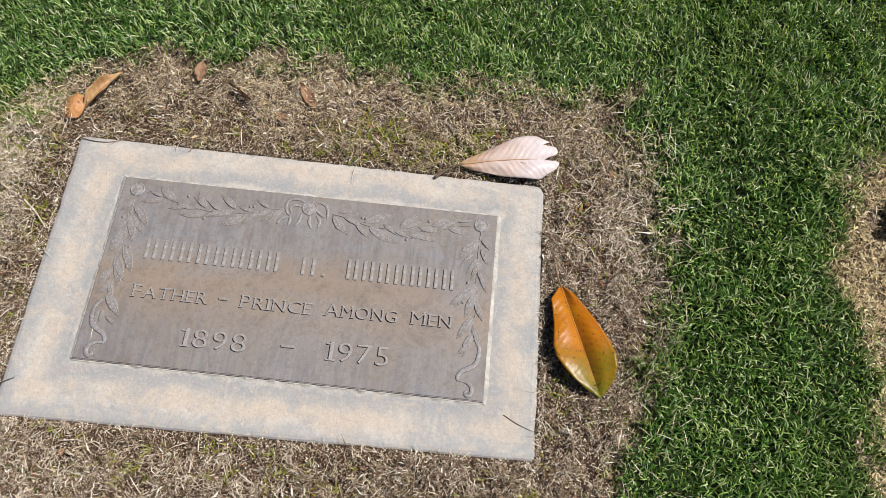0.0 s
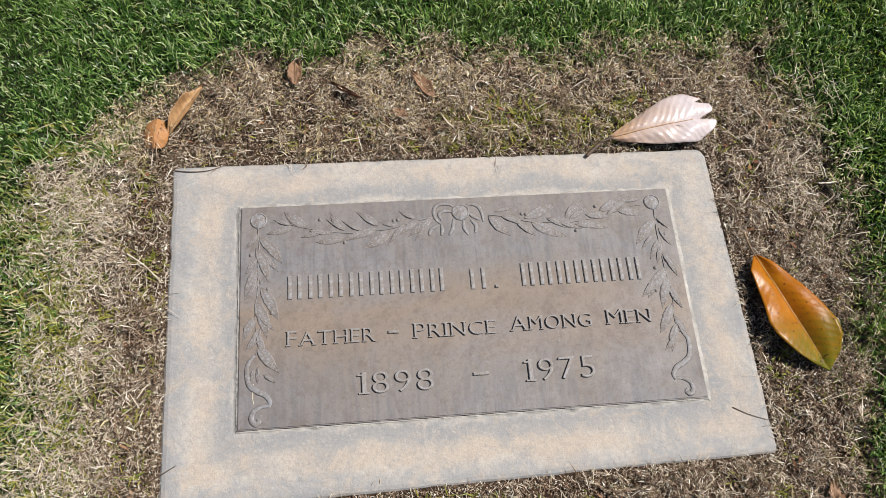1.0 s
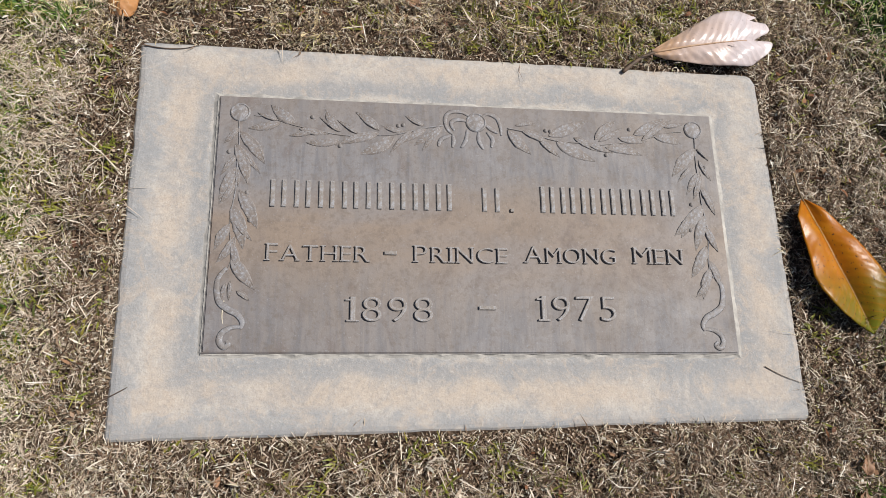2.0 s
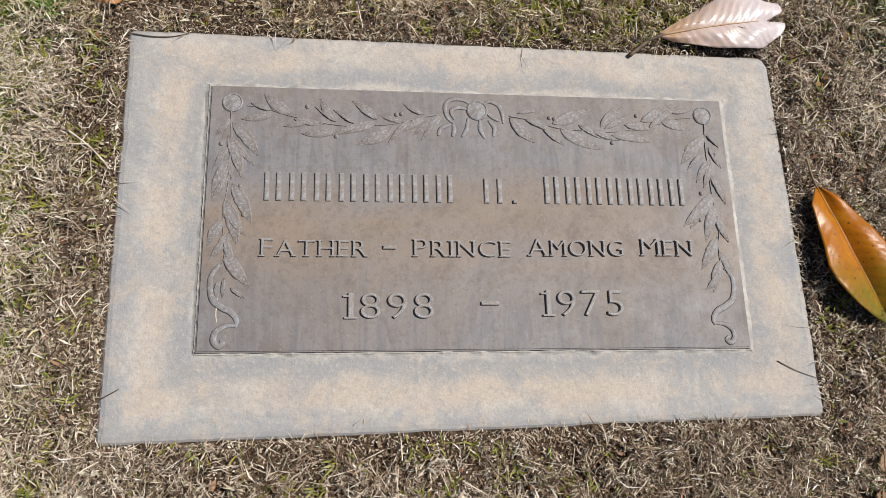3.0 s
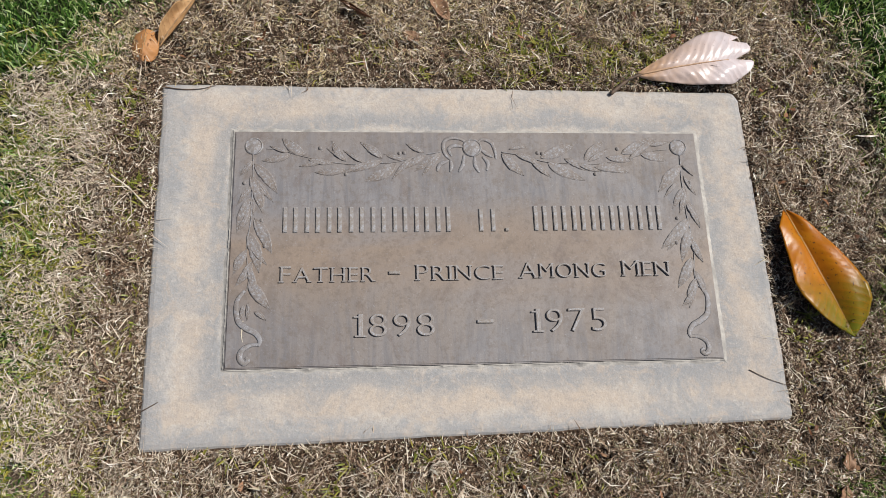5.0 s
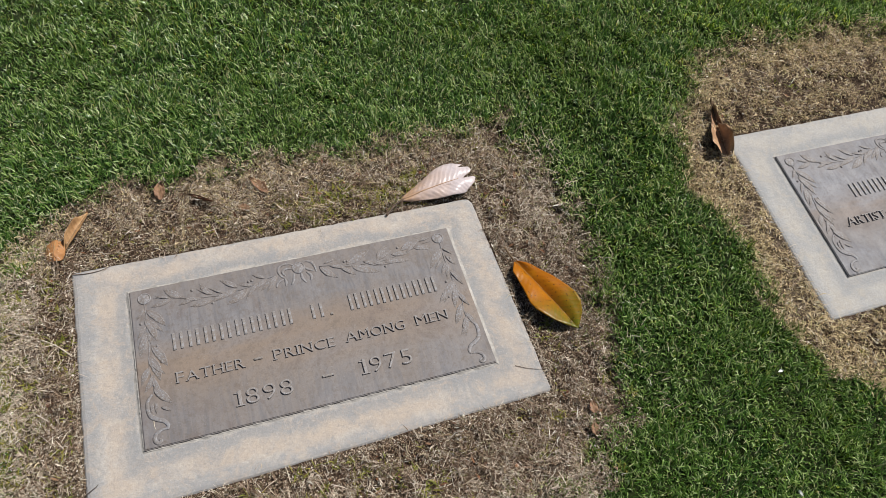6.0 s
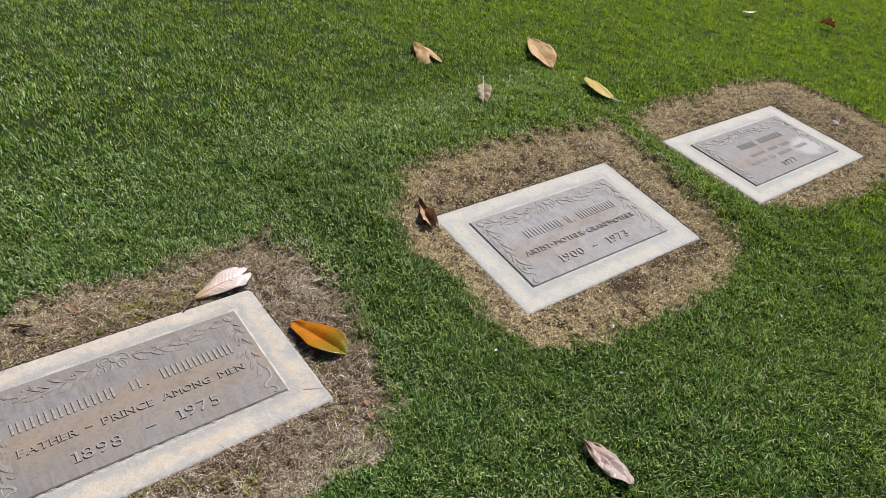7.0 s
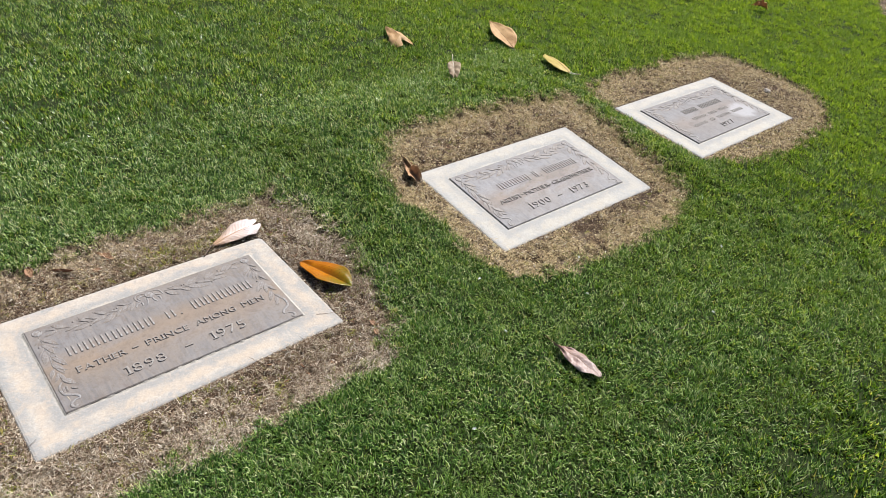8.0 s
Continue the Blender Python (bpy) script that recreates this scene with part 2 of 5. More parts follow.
PLATE = 0.004     # how far a plate stands above its slab
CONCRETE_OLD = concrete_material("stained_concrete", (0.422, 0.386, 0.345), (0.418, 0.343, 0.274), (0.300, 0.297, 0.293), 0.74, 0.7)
CONCRETE_PALE = concrete_material("pale_concrete", (0.395, 0.378, 0.352), (0.39, 0.35, 0.295), (0.335, 0.332, 0.325), 0.45, 0.45)
BRONZE = bronze_material("weathered_bronze", (0.188, 0.148, 0.118), (0.214, 0.163, 0.121), (0.192, 0.184, 0.188), 0.35, 0.5)
BRONZE_GREY = bronze_material("grey_bronze", (0.150, 0.129, 0.117), (0.180, 0.142, 0.118), (0.212, 0.209, 0.222), 0.4, 0.9)
BRONZE_SPLASHED = bronze_material("splashed_bronze", (0.148, 0.126, 0.116), (0.165, 0.136, 0.120), (0.180, 0.175, 0.184), 0.4, 0.75, (0.19, -0.065, 0.105))
RELIEF = bronze_material("rubbed_bronze", (0.175, 0.155, 0.142), (0.195, 0.165, 0.145), (0.215, 0.212, 0.222), 0.6, 0.75, None, 0.9)
RELIEF_BAR = bronze_material("rubbed_bronze_bar", (0.20, 0.175, 0.155), (0.22, 0.185, 0.155), (0.26, 0.258, 0.265), 0.6, 0.75, None, 0.9)
RELIEF_LEAF = bronze_material("rubbed_bronze_leaf", (0.160, 0.136, 0.120), (0.180, 0.148, 0.126), (0.200, 0.194, 0.200), 0.6, 0.6, None, 0.05)
LETTER = bronze_material("rubbed_bronze_letter", (0.20, 0.172, 0.150), (0.22, 0.182, 0.152), (0.27, 0.265, 0.27), 0.95, 0.75, None, 0.035)
GRASS = blade_material("grass_blade",
    ((0.0, (0.018, 0.052, 0.008)), (0.32, (0.050, 0.128, 0.021)), (0.54, (0.108, 0.222, 0.038)), (0.70, (0.265, 0.41, 0.10)), (0.84, (0.49, 0.63, 0.25)), (0.93, (0.70, 0.79, 0.48)), (0.98, (0.56, 0.49, 0.30))),
    (0.055, 0.145, 0.016), (0.16, 0.24, 0.05), (0.25, 0.38, 0.05), 0.33, 0.42)
STRAW = straw_material("dry_straw",
    ((0.0, (0.050, 0.028, 0.016)), (0.34, (0.150, 0.088, 0.054)), (0.46, (0.165, 0.122, 0.072)), (0.66, (0.30, 0.200, 0.130)), (0.86, (0.50, 0.405, 0.310)), (0.91, (0.21, 0.19, 0.08)), (1.0, (0.82, 0.76, 0.67))))
BLEACHED = straw_material("bleached_straw",
    ((0.0, (0.33, 0.245, 0.170)), (0.4, (0.53, 0.435, 0.335)), (0.75, (0.67, 0.585, 0.475)), (0.9, (0.45, 0.38, 0.24)), (1.0, (0.84, 0.79, 0.70))))
GOLDEN = straw_material("golden_straw",
    ((0.0, (0.30, 0.212, 0.118)), (0.4, (0.53, 0.405, 0.225)), (0.75, (0.68, 0.555, 0.335)), (0.9, (0.46, 0.40, 0.16)), (1.0, (0.82, 0.74, 0.58))))
SPROUT = blade_material("young_shoot",
    ((0.0, (0.12, 0.15, 0.02)), (0.5, (0.24, 0.25, 0.035)), (1.0, (0.40, 0.34, 0.07))), (0.14, 0.18, 0.03), (0.2, 0.2, 0.05), (0.2, 0.2, 0.05), 0.45, 0.3)
YELLOWED = straw_material("yellowed_blade",
    ((0.0, (0.08, 0.11, 0.022)), (0.35, (0.18, 0.20, 0.058)), (0.7, (0.32, 0.28, 0.12)), (1.0, (0.54, 0.46, 0.28))))
SOIL = soil_material("bare_soil", (0.034, 0.020, 0.012), (0.085, 0.052, 0.032), (0.20, 0.140, 0.094))
LITTER = soil_material("littered_soil", (0.062, 0.042, 0.026), (0.140, 0.100, 0.066), (0.36, 0.285, 0.205))
TURF = turf_material("turf", (0.012, 0.020, 0.004), (0.024, 0.038, 0.008), (0.048, 0.060, 0.015), (0.030, 0.062, 0.009), (0.062, 0.112, 0.016))
FLAKE = straw_material("leaf_flakes", ((0.0, (0.07, 0.032, 0.018)), (0.4, (0.16, 0.07, 0.036)), (0.75, (0.28, 0.125, 0.06)), (1.0, (0.36, 0.22, 0.13))))
STALK = plain_material("leaf_stalk", (0.10, 0.06, 0.03), (0.26, 0.16, 0.07), 60, 0.6)
TWIG = plain_material("dark_twig", (0.05, 0.035, 0.025), (0.16, 0.10, 0.06), 90, 0.7)
TAN_RIB = plain_material("tan_midrib", (0.30, 0.17, 0.09), (0.42, 0.27, 0.16), 60, 0.5)
AMBER_RIB = plain_material("amber_midrib", (0.26, 0.11, 0.02), (0.36, 0.19, 0.03), 60, 0.4)
MORTAR = plain_material("lime_mortar", (0.25, 0.235, 0.215), (0.42, 0.39, 0.35), 60, 0.9)
PALE_STALK = plain_material("bleached_stalk", (0.40, 0.34, 0.25), (0.60, 0.54, 0.44), 80, 0.65)
PEBBLE = plain_material("pale_stone", (0.26, 0.23, 0.20), (0.40, 0.36, 0.32), 50, 0.85)
PETAL = plain_material("white_petal", (0.62, 0.62, 0.58), (0.80, 0.80, 0.78), 120, 0.5)


# ---------------------------------------------------------------- helpers for building
def part(name, bm, material, parent=None, label="", smooth=False):
    me = bpy.data.meshes.new(name)
    bm.to_mesh(me)
    bm.free()
    for p in me.polygons:
        p.use_smooth = smooth
    me.materials.append(material)
    ob = new(name, me)
    ob.parent = parent
    if label:
        ob["label"] = label
    return ob


def sheet(name, verts, tris, materials, parent=None, face_material=None, smooth=False):
    """One mesh object from arrays of corners and triangles."""
    me = bpy.data.meshes.new(name)
    verts, tris = np.asarray(verts, np.float32), np.asarray(tris, np.int32)
    me.vertices.add(len(verts))
    me.vertices.foreach_set("co", verts.ravel())
    me.loops.add(tris.size)
    me.loops.foreach_set("vertex_index", tris.ravel())
    me.polygons.add(len(tris))
    me.polygons.foreach_set("loop_start", np.arange(0, tris.size, tris.shape[1], dtype=np.int32))
    if face_material is not None:
        me.polygons.foreach_set("material_index", np.asarray(face_material, np.int32))
    if smooth:
        me.polygons.foreach_set("use_smooth", np.ones(len(tris), bool))
    me.update(calc_edges=True)
    for mt in materials:
        me.materials.append(mt)
    ob = new(name, me)
    ob.parent = parent
    return ob


def lattice(seed):
    grid = np.random.default_rng(seed).random((64, 64))

    def value(x, y, size):
        u, v = np.asarray(x) / size, np.asarray(y) / size
        i, j = np.floor(u).astype(int), np.floor(v).astype(int)
        f, g = u - i, v - j
        f, g = f * f * (3 - 2 * f), g * g * (3 - 2 * g)

        def at(a, b):
            return grid[a % 64, b % 64]

        return (at(i, j) * (1 - f) + at(i + 1, j) * f) * (1 - g) + (at(i, j + 1) * (1 - f) + at(i + 1, j + 1) * f) * g
    return value


rough_a, rough_b, rough_c = lattice(3), lattice(5), lattice(8)

# ---------------------------------------------------------------- plan
# Each marker: place of the slab's top centre and its tilt; then the outlines of the worn patches round them.
MARKERS = [pose(0, 0, 0), pose(1.369, -0.010, 0.022, 4.97, 1.16, 0.87), pose(2.483, 0.014, 0.024, 1.81, 1.32, 1.59)]
FAR_MARKER = pose(5.42, 0.09, 0.0, 1.0, 1.0, 2.0)
PATCHES = [
    ((-0.55, 0.20), (-0.49, 0.29), (-0.41, 0.37), (-0.29, 0.425), (0.25, 0.405), (0.48, 0.415), (0.56, 0.44), (0.565, 0.42), (0.52, 0.34), (0.575, 0.22), (0.57, 0.04), (0.56, -0.15),
     (0.51, -0.29), (0.40, -0.42), (0.10, -0.435), (-0.30, -0.435), (-0.47, -0.40), (-0.50, -0.10)),
    ((0.83, 0.05), (0.86, 0.33), (1.04, 0.43), (1.17, 0.49), (1.70, 0.48), (2.00, 0.41), (1.97, 0.27), (1.91, 0.10), (1.93, -0.15), (1.87, -0.34), (1.64, -0.435), (1.25, -0.415), (0.99, -0.395), (0.89, -0.29)),
    ((2.08, 0.22), (2.08, 0.41), (2.22, 0.455), (2.85, 0.46), (3.19, 0.44), (3.25, 0.25), (3.31, 0.02), (3.19, -0.22), (2.85, -0.36), (2.40, -0.37), (2.12, -0.30), (2.07, -0.07)),
    ((5.00, -0.25), (5.00, 0.50), (6.04, 0.50), (6.04, -0.25)),
]
EVEN = ((-0.395, -0.2295), (0.395, -0.2295), (0.395, 0.2295), (-0.395, 0.2295))
SLABS = [((-0.399, -0.245), (0.388, -0.230), (0.381, 0.220), (-0.404, 0.225)), EVEN, EVEN, EVEN]


def softened(corners, rounds=2):
    """An outline with its corners cut, again and again."""
    p = np.array(corners)
    for _ in range(rounds):
        q = np.roll(p, -1, 0)
        p = np.stack([0.75 * p + 0.25 * q, 0.25 * p + 0.75 * q], 1).reshape(-1, 2)
    return p


OUTLINES = [softened(p) for p in PATCHES]


def outline_depth(x, y, line):
    """Distance to a closed outline, negative inside."""
    near, inside = np.full(x.shape, 9.0), np.zeros(x.shape, bool)
    for (ax, ay), (bx, by) in zip(line, np.roll(line, -1, 0)):
        ux, uy = bx - ax, by - ay
        f = np.clip(((x - ax) * ux + (y - ay) * uy) / (ux * ux + uy * uy), 0, 1)
        near = np.minimum(near, (x - ax - f * ux) ** 2 + (y - ay - f * uy) ** 2)
        if ay != by:
            inside ^= ((ay > y) != (by > y)) & (x < ux * (y - ay) / uy + ax)
    near = np.sqrt(near)
    return np.where(inside, -near, near)


def patch_depth(x, y):
    """How far a place lies outside the worn patches (negative: inside)."""
    x, y = np.asarray(x, float), np.asarray(y, float)
    best = np.full(x.shape, 1.0)
    for line in OUTLINES:
        (x0, y0), (x1, y1) = line.min(0) - 0.25, line.max(0) + 0.25
        close = (x > x0) & (x < x1) & (y > y0) & (y < y1)
        if close.any():
            best[close] = np.minimum(best[close], outline_depth(x[close], y[close], line))
    return best + 0.016 + (rough_a(x, y, 0.11) - 0.5) * 0.05 + (rough_b(x, y, 0.035) - 0.5) * 0.05 + (rough_c(x, y, 0.014) - 0.5) * 0.026


def slab_depth(x, y):
    """How far a place lies outside the slabs."""
    x, y = np.asarray(x, float), np.asarray(y, float)
    best = np.full(x.shape, 1.0)
    for m, corners in zip((*MARKERS, FAR_MARKER), SLABS):
        dx, dy = x - m.translation.x, y - m.translation.y
        close = (np.abs(dx) < 0.7) & (np.abs(dy) < 0.5)
        if close.any():
            c, s = m[0][0], m[1][0]
            u, v = dx[close] * c + dy[close] * s, -dx[close] * s + dy[close] * c
            best[close] = np.minimum(best[close], outline_depth(u, v, np.array(corners)))
    return best


def ground_height(x, y):
    """The lie of the ground: it follows each slab's tilt nearby, and dips a little in the worn patches."""
    x, y = np.asarray(x, float), np.asarray(y, float)
    total, weight = np.zeros(x.shape), np.full(x.shape, 0.03)
    for m in (*MARKERS, FAR_MARKER):
        n = m.col[2]
        dx, dy = x - m.translation.x, y - m.translation.y
        plane = m.translation.z - (n[0] * dx + n[1] * dy) / n[2]
        away = np.hypot(np.maximum(np.abs(dx) - 0.395, 0), np.maximum(np.abs(dy) - 0.235, 0))
        w = 20.0 * np.exp(-(away / 0.09) ** 2) + 1.2 * np.exp(-(away / 0.28) ** 2)
        total, weight = total + w * plane, weight + w
    worn = np.clip((patch_depth(x, y) + 0.006) / 0.022, 0, 1) * np.clip((slab_depth(x, y) - 0.005) / 0.06, 0, 1)
    calm = np.clip(slab_depth(x, y) / 0.03, 0.25, 1)
    packed = np.clip(1 - slab_depth(x, y) / 0.035, 0, 1)
    return total / weight - 0.0058 + 0.0026 * packed + 0.015 * worn + calm * ((rough_c(x, y, 0.06) - 0.5) * 0.008 + (rough_a(x, y, 0.022) - 0.5) * 0.009)


# Stretches of lawn, from the closest cut blades to the coarser ones far off.
CLOSE, NEAR, MIDDLE, WIDE, OUTER = (-0.70, 0.95, -0.60, 0.70), (-0.72, 2.15, -1.20, 1.00), (-0.75, 5.3, -1.5, 2.6), (-1.6, 7.6, -2.0, 4.6), (-5.0, 12.0, -5.0, 8.0)


# ---------------------------------------------------------------- ground
def spaced(fine_from, fine_to, step, far):
    middle = np.arange(fine_from, fine_to, step)
    out = step * np.cumsum(1.25 ** np.arange(1, 60))
    out = out[out < far]
    return np.concatenate([(fine_from - out)[::-1], middle, middle[-1] + out])


def build_ground():
    xs, ys = spaced(-0.75, 3.5, 0.0125, 1500.0), spaced(-0.6, 0.7, 0.0125, 1500.0)
    gx, gy = np.meshgrid(xs, ys, indexing="ij")
    gz = np.where(np.hypot(gx, gy) < 30, ground_height(gx, gy), -0.012)
    n = len(ys)
    a = (np.arange(len(xs) - 1)[:, None] * n + np.arange(n - 1)[None]).ravel()
    quads = np.stack([a, a + n, a + n + 1, a + 1], 1)
    mid_x, mid_y = gx.ravel()[quads].mean(1), gy.ravel()[quads].mean(1)
    depth = patch_depth(mid_x, mid_y)
    bare = np.where(depth < np.where((mid_x < -0.45) & (mid_y < 0.23), 0.07, 0.02), 1, 0)
    littered = (depth > -0.07 + 0.16 * (rough_b(mid_x, mid_y, 0.06) - 0.5)) | ((mid_x > 0.75) & (depth > np.where(mid_y < -0.2, -0.04, -0.11)) & (rough_c(mid_x, mid_y, 0.10) > 0.3)) | ((mid_x < -0.45) & (rough_b(mid_x, mid_y, 0.09) > 0.35))
    littered &= ~(((np.abs(mid_x + 0.44) < 0.025) & (np.abs(mid_y - 0.10) < 0.13)) | (np.hypot((mid_x - 0.505) / 0.03, (mid_y - 0.345) / 0.055) < 1))     # hollows of bare earth
    bare = np.where((bare == 1) & littered, 2, bare)
    ob = sheet("ground", np.stack([gx, gy, gz], -1).reshape(-1, 3), quads, [TURF, SOIL, LITTER], None, bare.astype(int), True)
    return tagged(ob, "worn lawn soil with bare brown earth around the markers", "ground", kind="structure")


build_ground()


# ---------------------------------------------------------------- markers
def rounded_outline(corners, radii, steps=7):
    """A closed outline through four corners, anticlockwise, each rounded."""
    pts = []
    for k in range(4):
        p, a, b = Vector(corners[k]), Vector(corners[k - 1]), Vector(corners[(k + 1) % 4])
        u, v, r = (a - p).normalized(), (b - p).normalized(), radii[k]
        for s in range(steps + 1):
            t = s / steps
            pts.append(p + u * r * (1 - t) ** 2 + v * r * t ** 2)
    dense = []
    for k, p in enumerate(pts):
        q = pts[(k + 1) % len(pts)]
        n = max(1, int((q - p).length / 0.012))
        dense += [p.lerp(q, s / n) for s in range(n)]
    return dense


def slab_body(corners, radii, depth, wear, seed):
    """A concrete slab with worn, slightly uneven rounded edges. Its top lies at z = 0."""
    outline = rounded_outline(corners, radii)
    bm = bmesh.new()
    rings = []
    for inset, z in ((0.0, -depth), (0.0, -0.008), (0.0015, -0.0035), (0.004, -0.0012), (0.009, 0.0)):
        ring = []
        for p in outline:
            chip = wear * (noise.noise(Vector((p.x * 40, p.y * 40, seed))) + 0.6 * noise.noise(Vector((p.x * 130, p.y * 130, seed + 4))))
            q = p - Vector((math.copysign(1, p.x) if abs(p.x) > 0.36 else 0, math.copysign(1, p.y) if abs(p.y) > 0.19 else 0)) * (inset + max(0.0, chip) * (1.0 if z > -0.02 else 0.0))
            ring.append(bm.verts.new((q.x, q.y, z)))
        rings.append(ring)
    n = len(outline)
    for lo, hi in zip(rings, rings[1:]):
        for k in range(n):
            bm.faces.new((lo[k], lo[(k + 1) % n], hi[(k + 1) % n], hi[k]))
    bm.faces.new(rings[-1])
    bm.faces.new(rings[0][::-1])
    bmesh.ops.recalc_face_normals(bm, faces=bm.faces)
    return bm


def plate_body(w, h, thick, sunk):
    bm = bmesh.new()
    bmesh.ops.create_cube(bm, size=1.0)
    for v in bm.verts:
        v.co = Vector((v.co.x * w, v.co.y * h, thick if v.co.z > 0 else -sunk))
    top = [e for e in bm.edges if all(v.co.z > thick * 0.9 for v in e.verts)]
    bmesh.ops.bevel(bm, geom=top, offset=0.0015, segments=2, affect="EDGES")
    return bm


def joint_body(w, h, seed, lip):
    """A rough mortar lip that rises from the slab to the plate's rim."""
    n = 640
    bm = bmesh.new()
    rings = []
    for k in range(n):
        t = 4 * k / n
        side, f = int(t), t - int(t)
        corners = ((-w / 2, -h / 2), (w / 2, -h / 2), (w / 2, h / 2), (-w / 2, h / 2))
        a, b = Vector(corners[side]), Vector(corners[(side + 1) % 4])
        p = a.lerp(b, f)
        wob = noise.noise(Vector((p.x * 60, p.y * 60, seed)))
        fine = noise.noise(Vector((p.x * 260, p.y * 260, seed + 3)))
        wide = 0.0050 + 0.0022 * noise.noise(Vector((p.x * 25, p.y * 25, seed + 7)))
        lift = lip * (1.0 if side % 2 else min(1.0, max(0.25, 0.55 + 0.9 * wob)))
        wide *= 0.4 + 0.6 * lift
        row = []
        for out, z in ((0.0002, -0.001), (0.0002, 0.0030 + 0.0009 * wob + 0.0007 * fine), (0.0018 + 0.0008 * fine, 0.0028 + 0.0009 * wob + 0.0007 * fine), (0.6 * wide, 0.0014 + 0.0006 * wob + 0.0004 * fine), (wide, 0.0004 + 0.0003 * fine), (wide + 0.006, -0.0015)):
            fx, fy = (abs(p.x) >= w / 2 - 1e-5), (abs(p.y) >= h / 2 - 1e-5)
            row.append(bm.verts.new((p.x + math.copysign(out, p.x) * fx, p.y + math.copysign(out, p.y) * fy, z * (lift if z > 0 else 1.0))))
        rings.append(row)
    for k in range(n):
        a, b = rings[k], rings[(k + 1) % n]
        for j in range(5):
            bm.faces.new((a[j], a[j + 1], b[j + 1], b[j]))
    bmesh.ops.recalc_face_normals(bm, faces=bm.faces)
    return bm


def laurel_mesh(seed):
    """A cast laurel leaf, 1 long: pointed, bent, ridged along the middle, with a pitted and uneven face."""
    bm = bmesh.new()
    rows = []
    rnd = random.Random(seed)
    bend, lean = rnd.uniform(-0.10, 0.10), rnd.uniform(-0.25, 0.25)
    for i in range(15):
        u = i / 14
        w = 0.155 * math.sin(math.pi * u ** (0.8 + 0.1 * lean)) ** 0.85 + 0.004
        row = []
        for v, z in ((-1.0, -0.03), (-0.88, 0.080), (-0.65, 0.085), (-0.3, 0.065), (0, 0.10), (0.3, 0.065), (0.65, 0.085), (0.88, 0.080), (1.0, -0.03)):
            rim = 1 + 0.16 * noise.noise(Vector((u * 6, math.copysign(3, v), seed * 7.3)))
            pit = 0.045 * noise.noise(Vector((u * 16, v * 4, seed * 3.1))) if abs(v) < 0.95 else 0.0
            row.append(bm.verts.new((u, w * v * rim * (1 + lean * math.copysign(0.5, v)) + bend * 4 * u * (1 - u) * 0.5, z * (0.35 + 0.65 * math.sin(math.pi * min(1, u + 0.12))) + pit)))
        rows.append(row)
    for a, b in zip(rows, rows[1:]):
        for k in range(8):
            bm.faces.new((a[k], b[k], b[k + 1], a[k + 1]))
    me = bpy.data.meshes.new("laurel_leaf")
    bm.to_mesh(me)
    bm.free()
    for p in me.polygons:
        p.use_smooth = True
    me.materials.append(RELIEF_LEAF)
    return me


def rosette_mesh(r):
    bm = bmesh.new()
    rings = []
    for rr, z in ((1.04, 0.0), (1.0, 0.0014), (0.9, 0.0021), (0.80, 0.0012), (0.62, 0.0015), (0.3, 0.0019)):
        rings.append([bm.verts.new((rr * r * math.cos(2 * math.pi * k / 24), rr * r * math.sin(2 * math.pi * k / 24), z)) for k in range(24)])
    for a, b in zip(rings, rings[1:]):
        for k in range(24):
            bm.faces.new((a[k], a[(k + 1) % 24], b[(k + 1) % 24], b[k]))
    bm.faces.new(rings[-1])
    me = bpy.data.meshes.new("rosette")
    bm.to_mesh(me)
    bm.free()
    me.materials.append(RELIEF)
    return me


def berry_mesh(r):
    bm = bmesh.new()
    bmesh.ops.create_icosphere(bm, subdivisions=2, radius=r)
    for v in bm.verts:
        v.co.z = max(v.co.z, 0) * 0.9
    me = bpy.data.meshes.new("berry")
    bm.to_mesh(me)
    bm.free()
    me.materials.append(RELIEF)
    return me


def tube(points, radii, sides=6):
    """A bmesh tube through points, with a radius at each."""
    bm = bmesh.new()
    rings = []
    pts = [Vector(p) for p in points]
    for k, p in enumerate(pts):
        d = (pts[min(k + 1, len(pts) - 1)] - pts[max(k - 1, 0)]).normalized()
        a = d.cross(Vector((0, 0, 1)) if abs(d.z) < 0.9 else Vector((1, 0, 0))).normalized()
        b = d.cross(a)
        rings.append([bm.verts.new(p + (a * math.cos(2 * math.pi * s / sides) + b * math.sin(2 * math.pi * s / sides)) * radii[k]) for s in range(sides)])
    for a, b in zip(rings, rings[1:]):
        for s in range(sides):
            bm.faces.new((a[s], a[(s + 1) % sides], b[(s + 1) % sides], b[s]))
    bm.faces.new(rings[0][::-1])
    bm.faces.new(rings[-1])
    bmesh.ops.recalc_face_normals(bm, faces=bm.faces)
    return bm


def curve_points(points, steps=8):
    """A smooth line through points."""
    pts = [Vector(p) for p in points]
    out = []
    for k in range(len(pts) - 1):
        a, b, c, d = pts[max(k - 1, 0)], pts[k], pts[k + 1], pts[min(k + 2, len(pts) - 1)]
        for s in range(steps):
            t = s / steps
            out.append(0.5 * ((2 * b) + (c - a) * t + (2 * a - 5 * b + 4 * c - d) * t * t + (3 * b - a - 3 * c + d) * t ** 3))
    return out + [pts[-1]]


LAURELS, ROSETTE, ROSETTE_SMALL, BERRY = [laurel_mesh(k) for k in range(6)], rosette_mesh(0.0125), rosette_mesh(0.0115), berry_mesh(0.0028)


def child(name, mesh, parent, m):
    ob = new(name, mesh)
    ob.parent = parent
    ob.matrix_local = m
    return ob


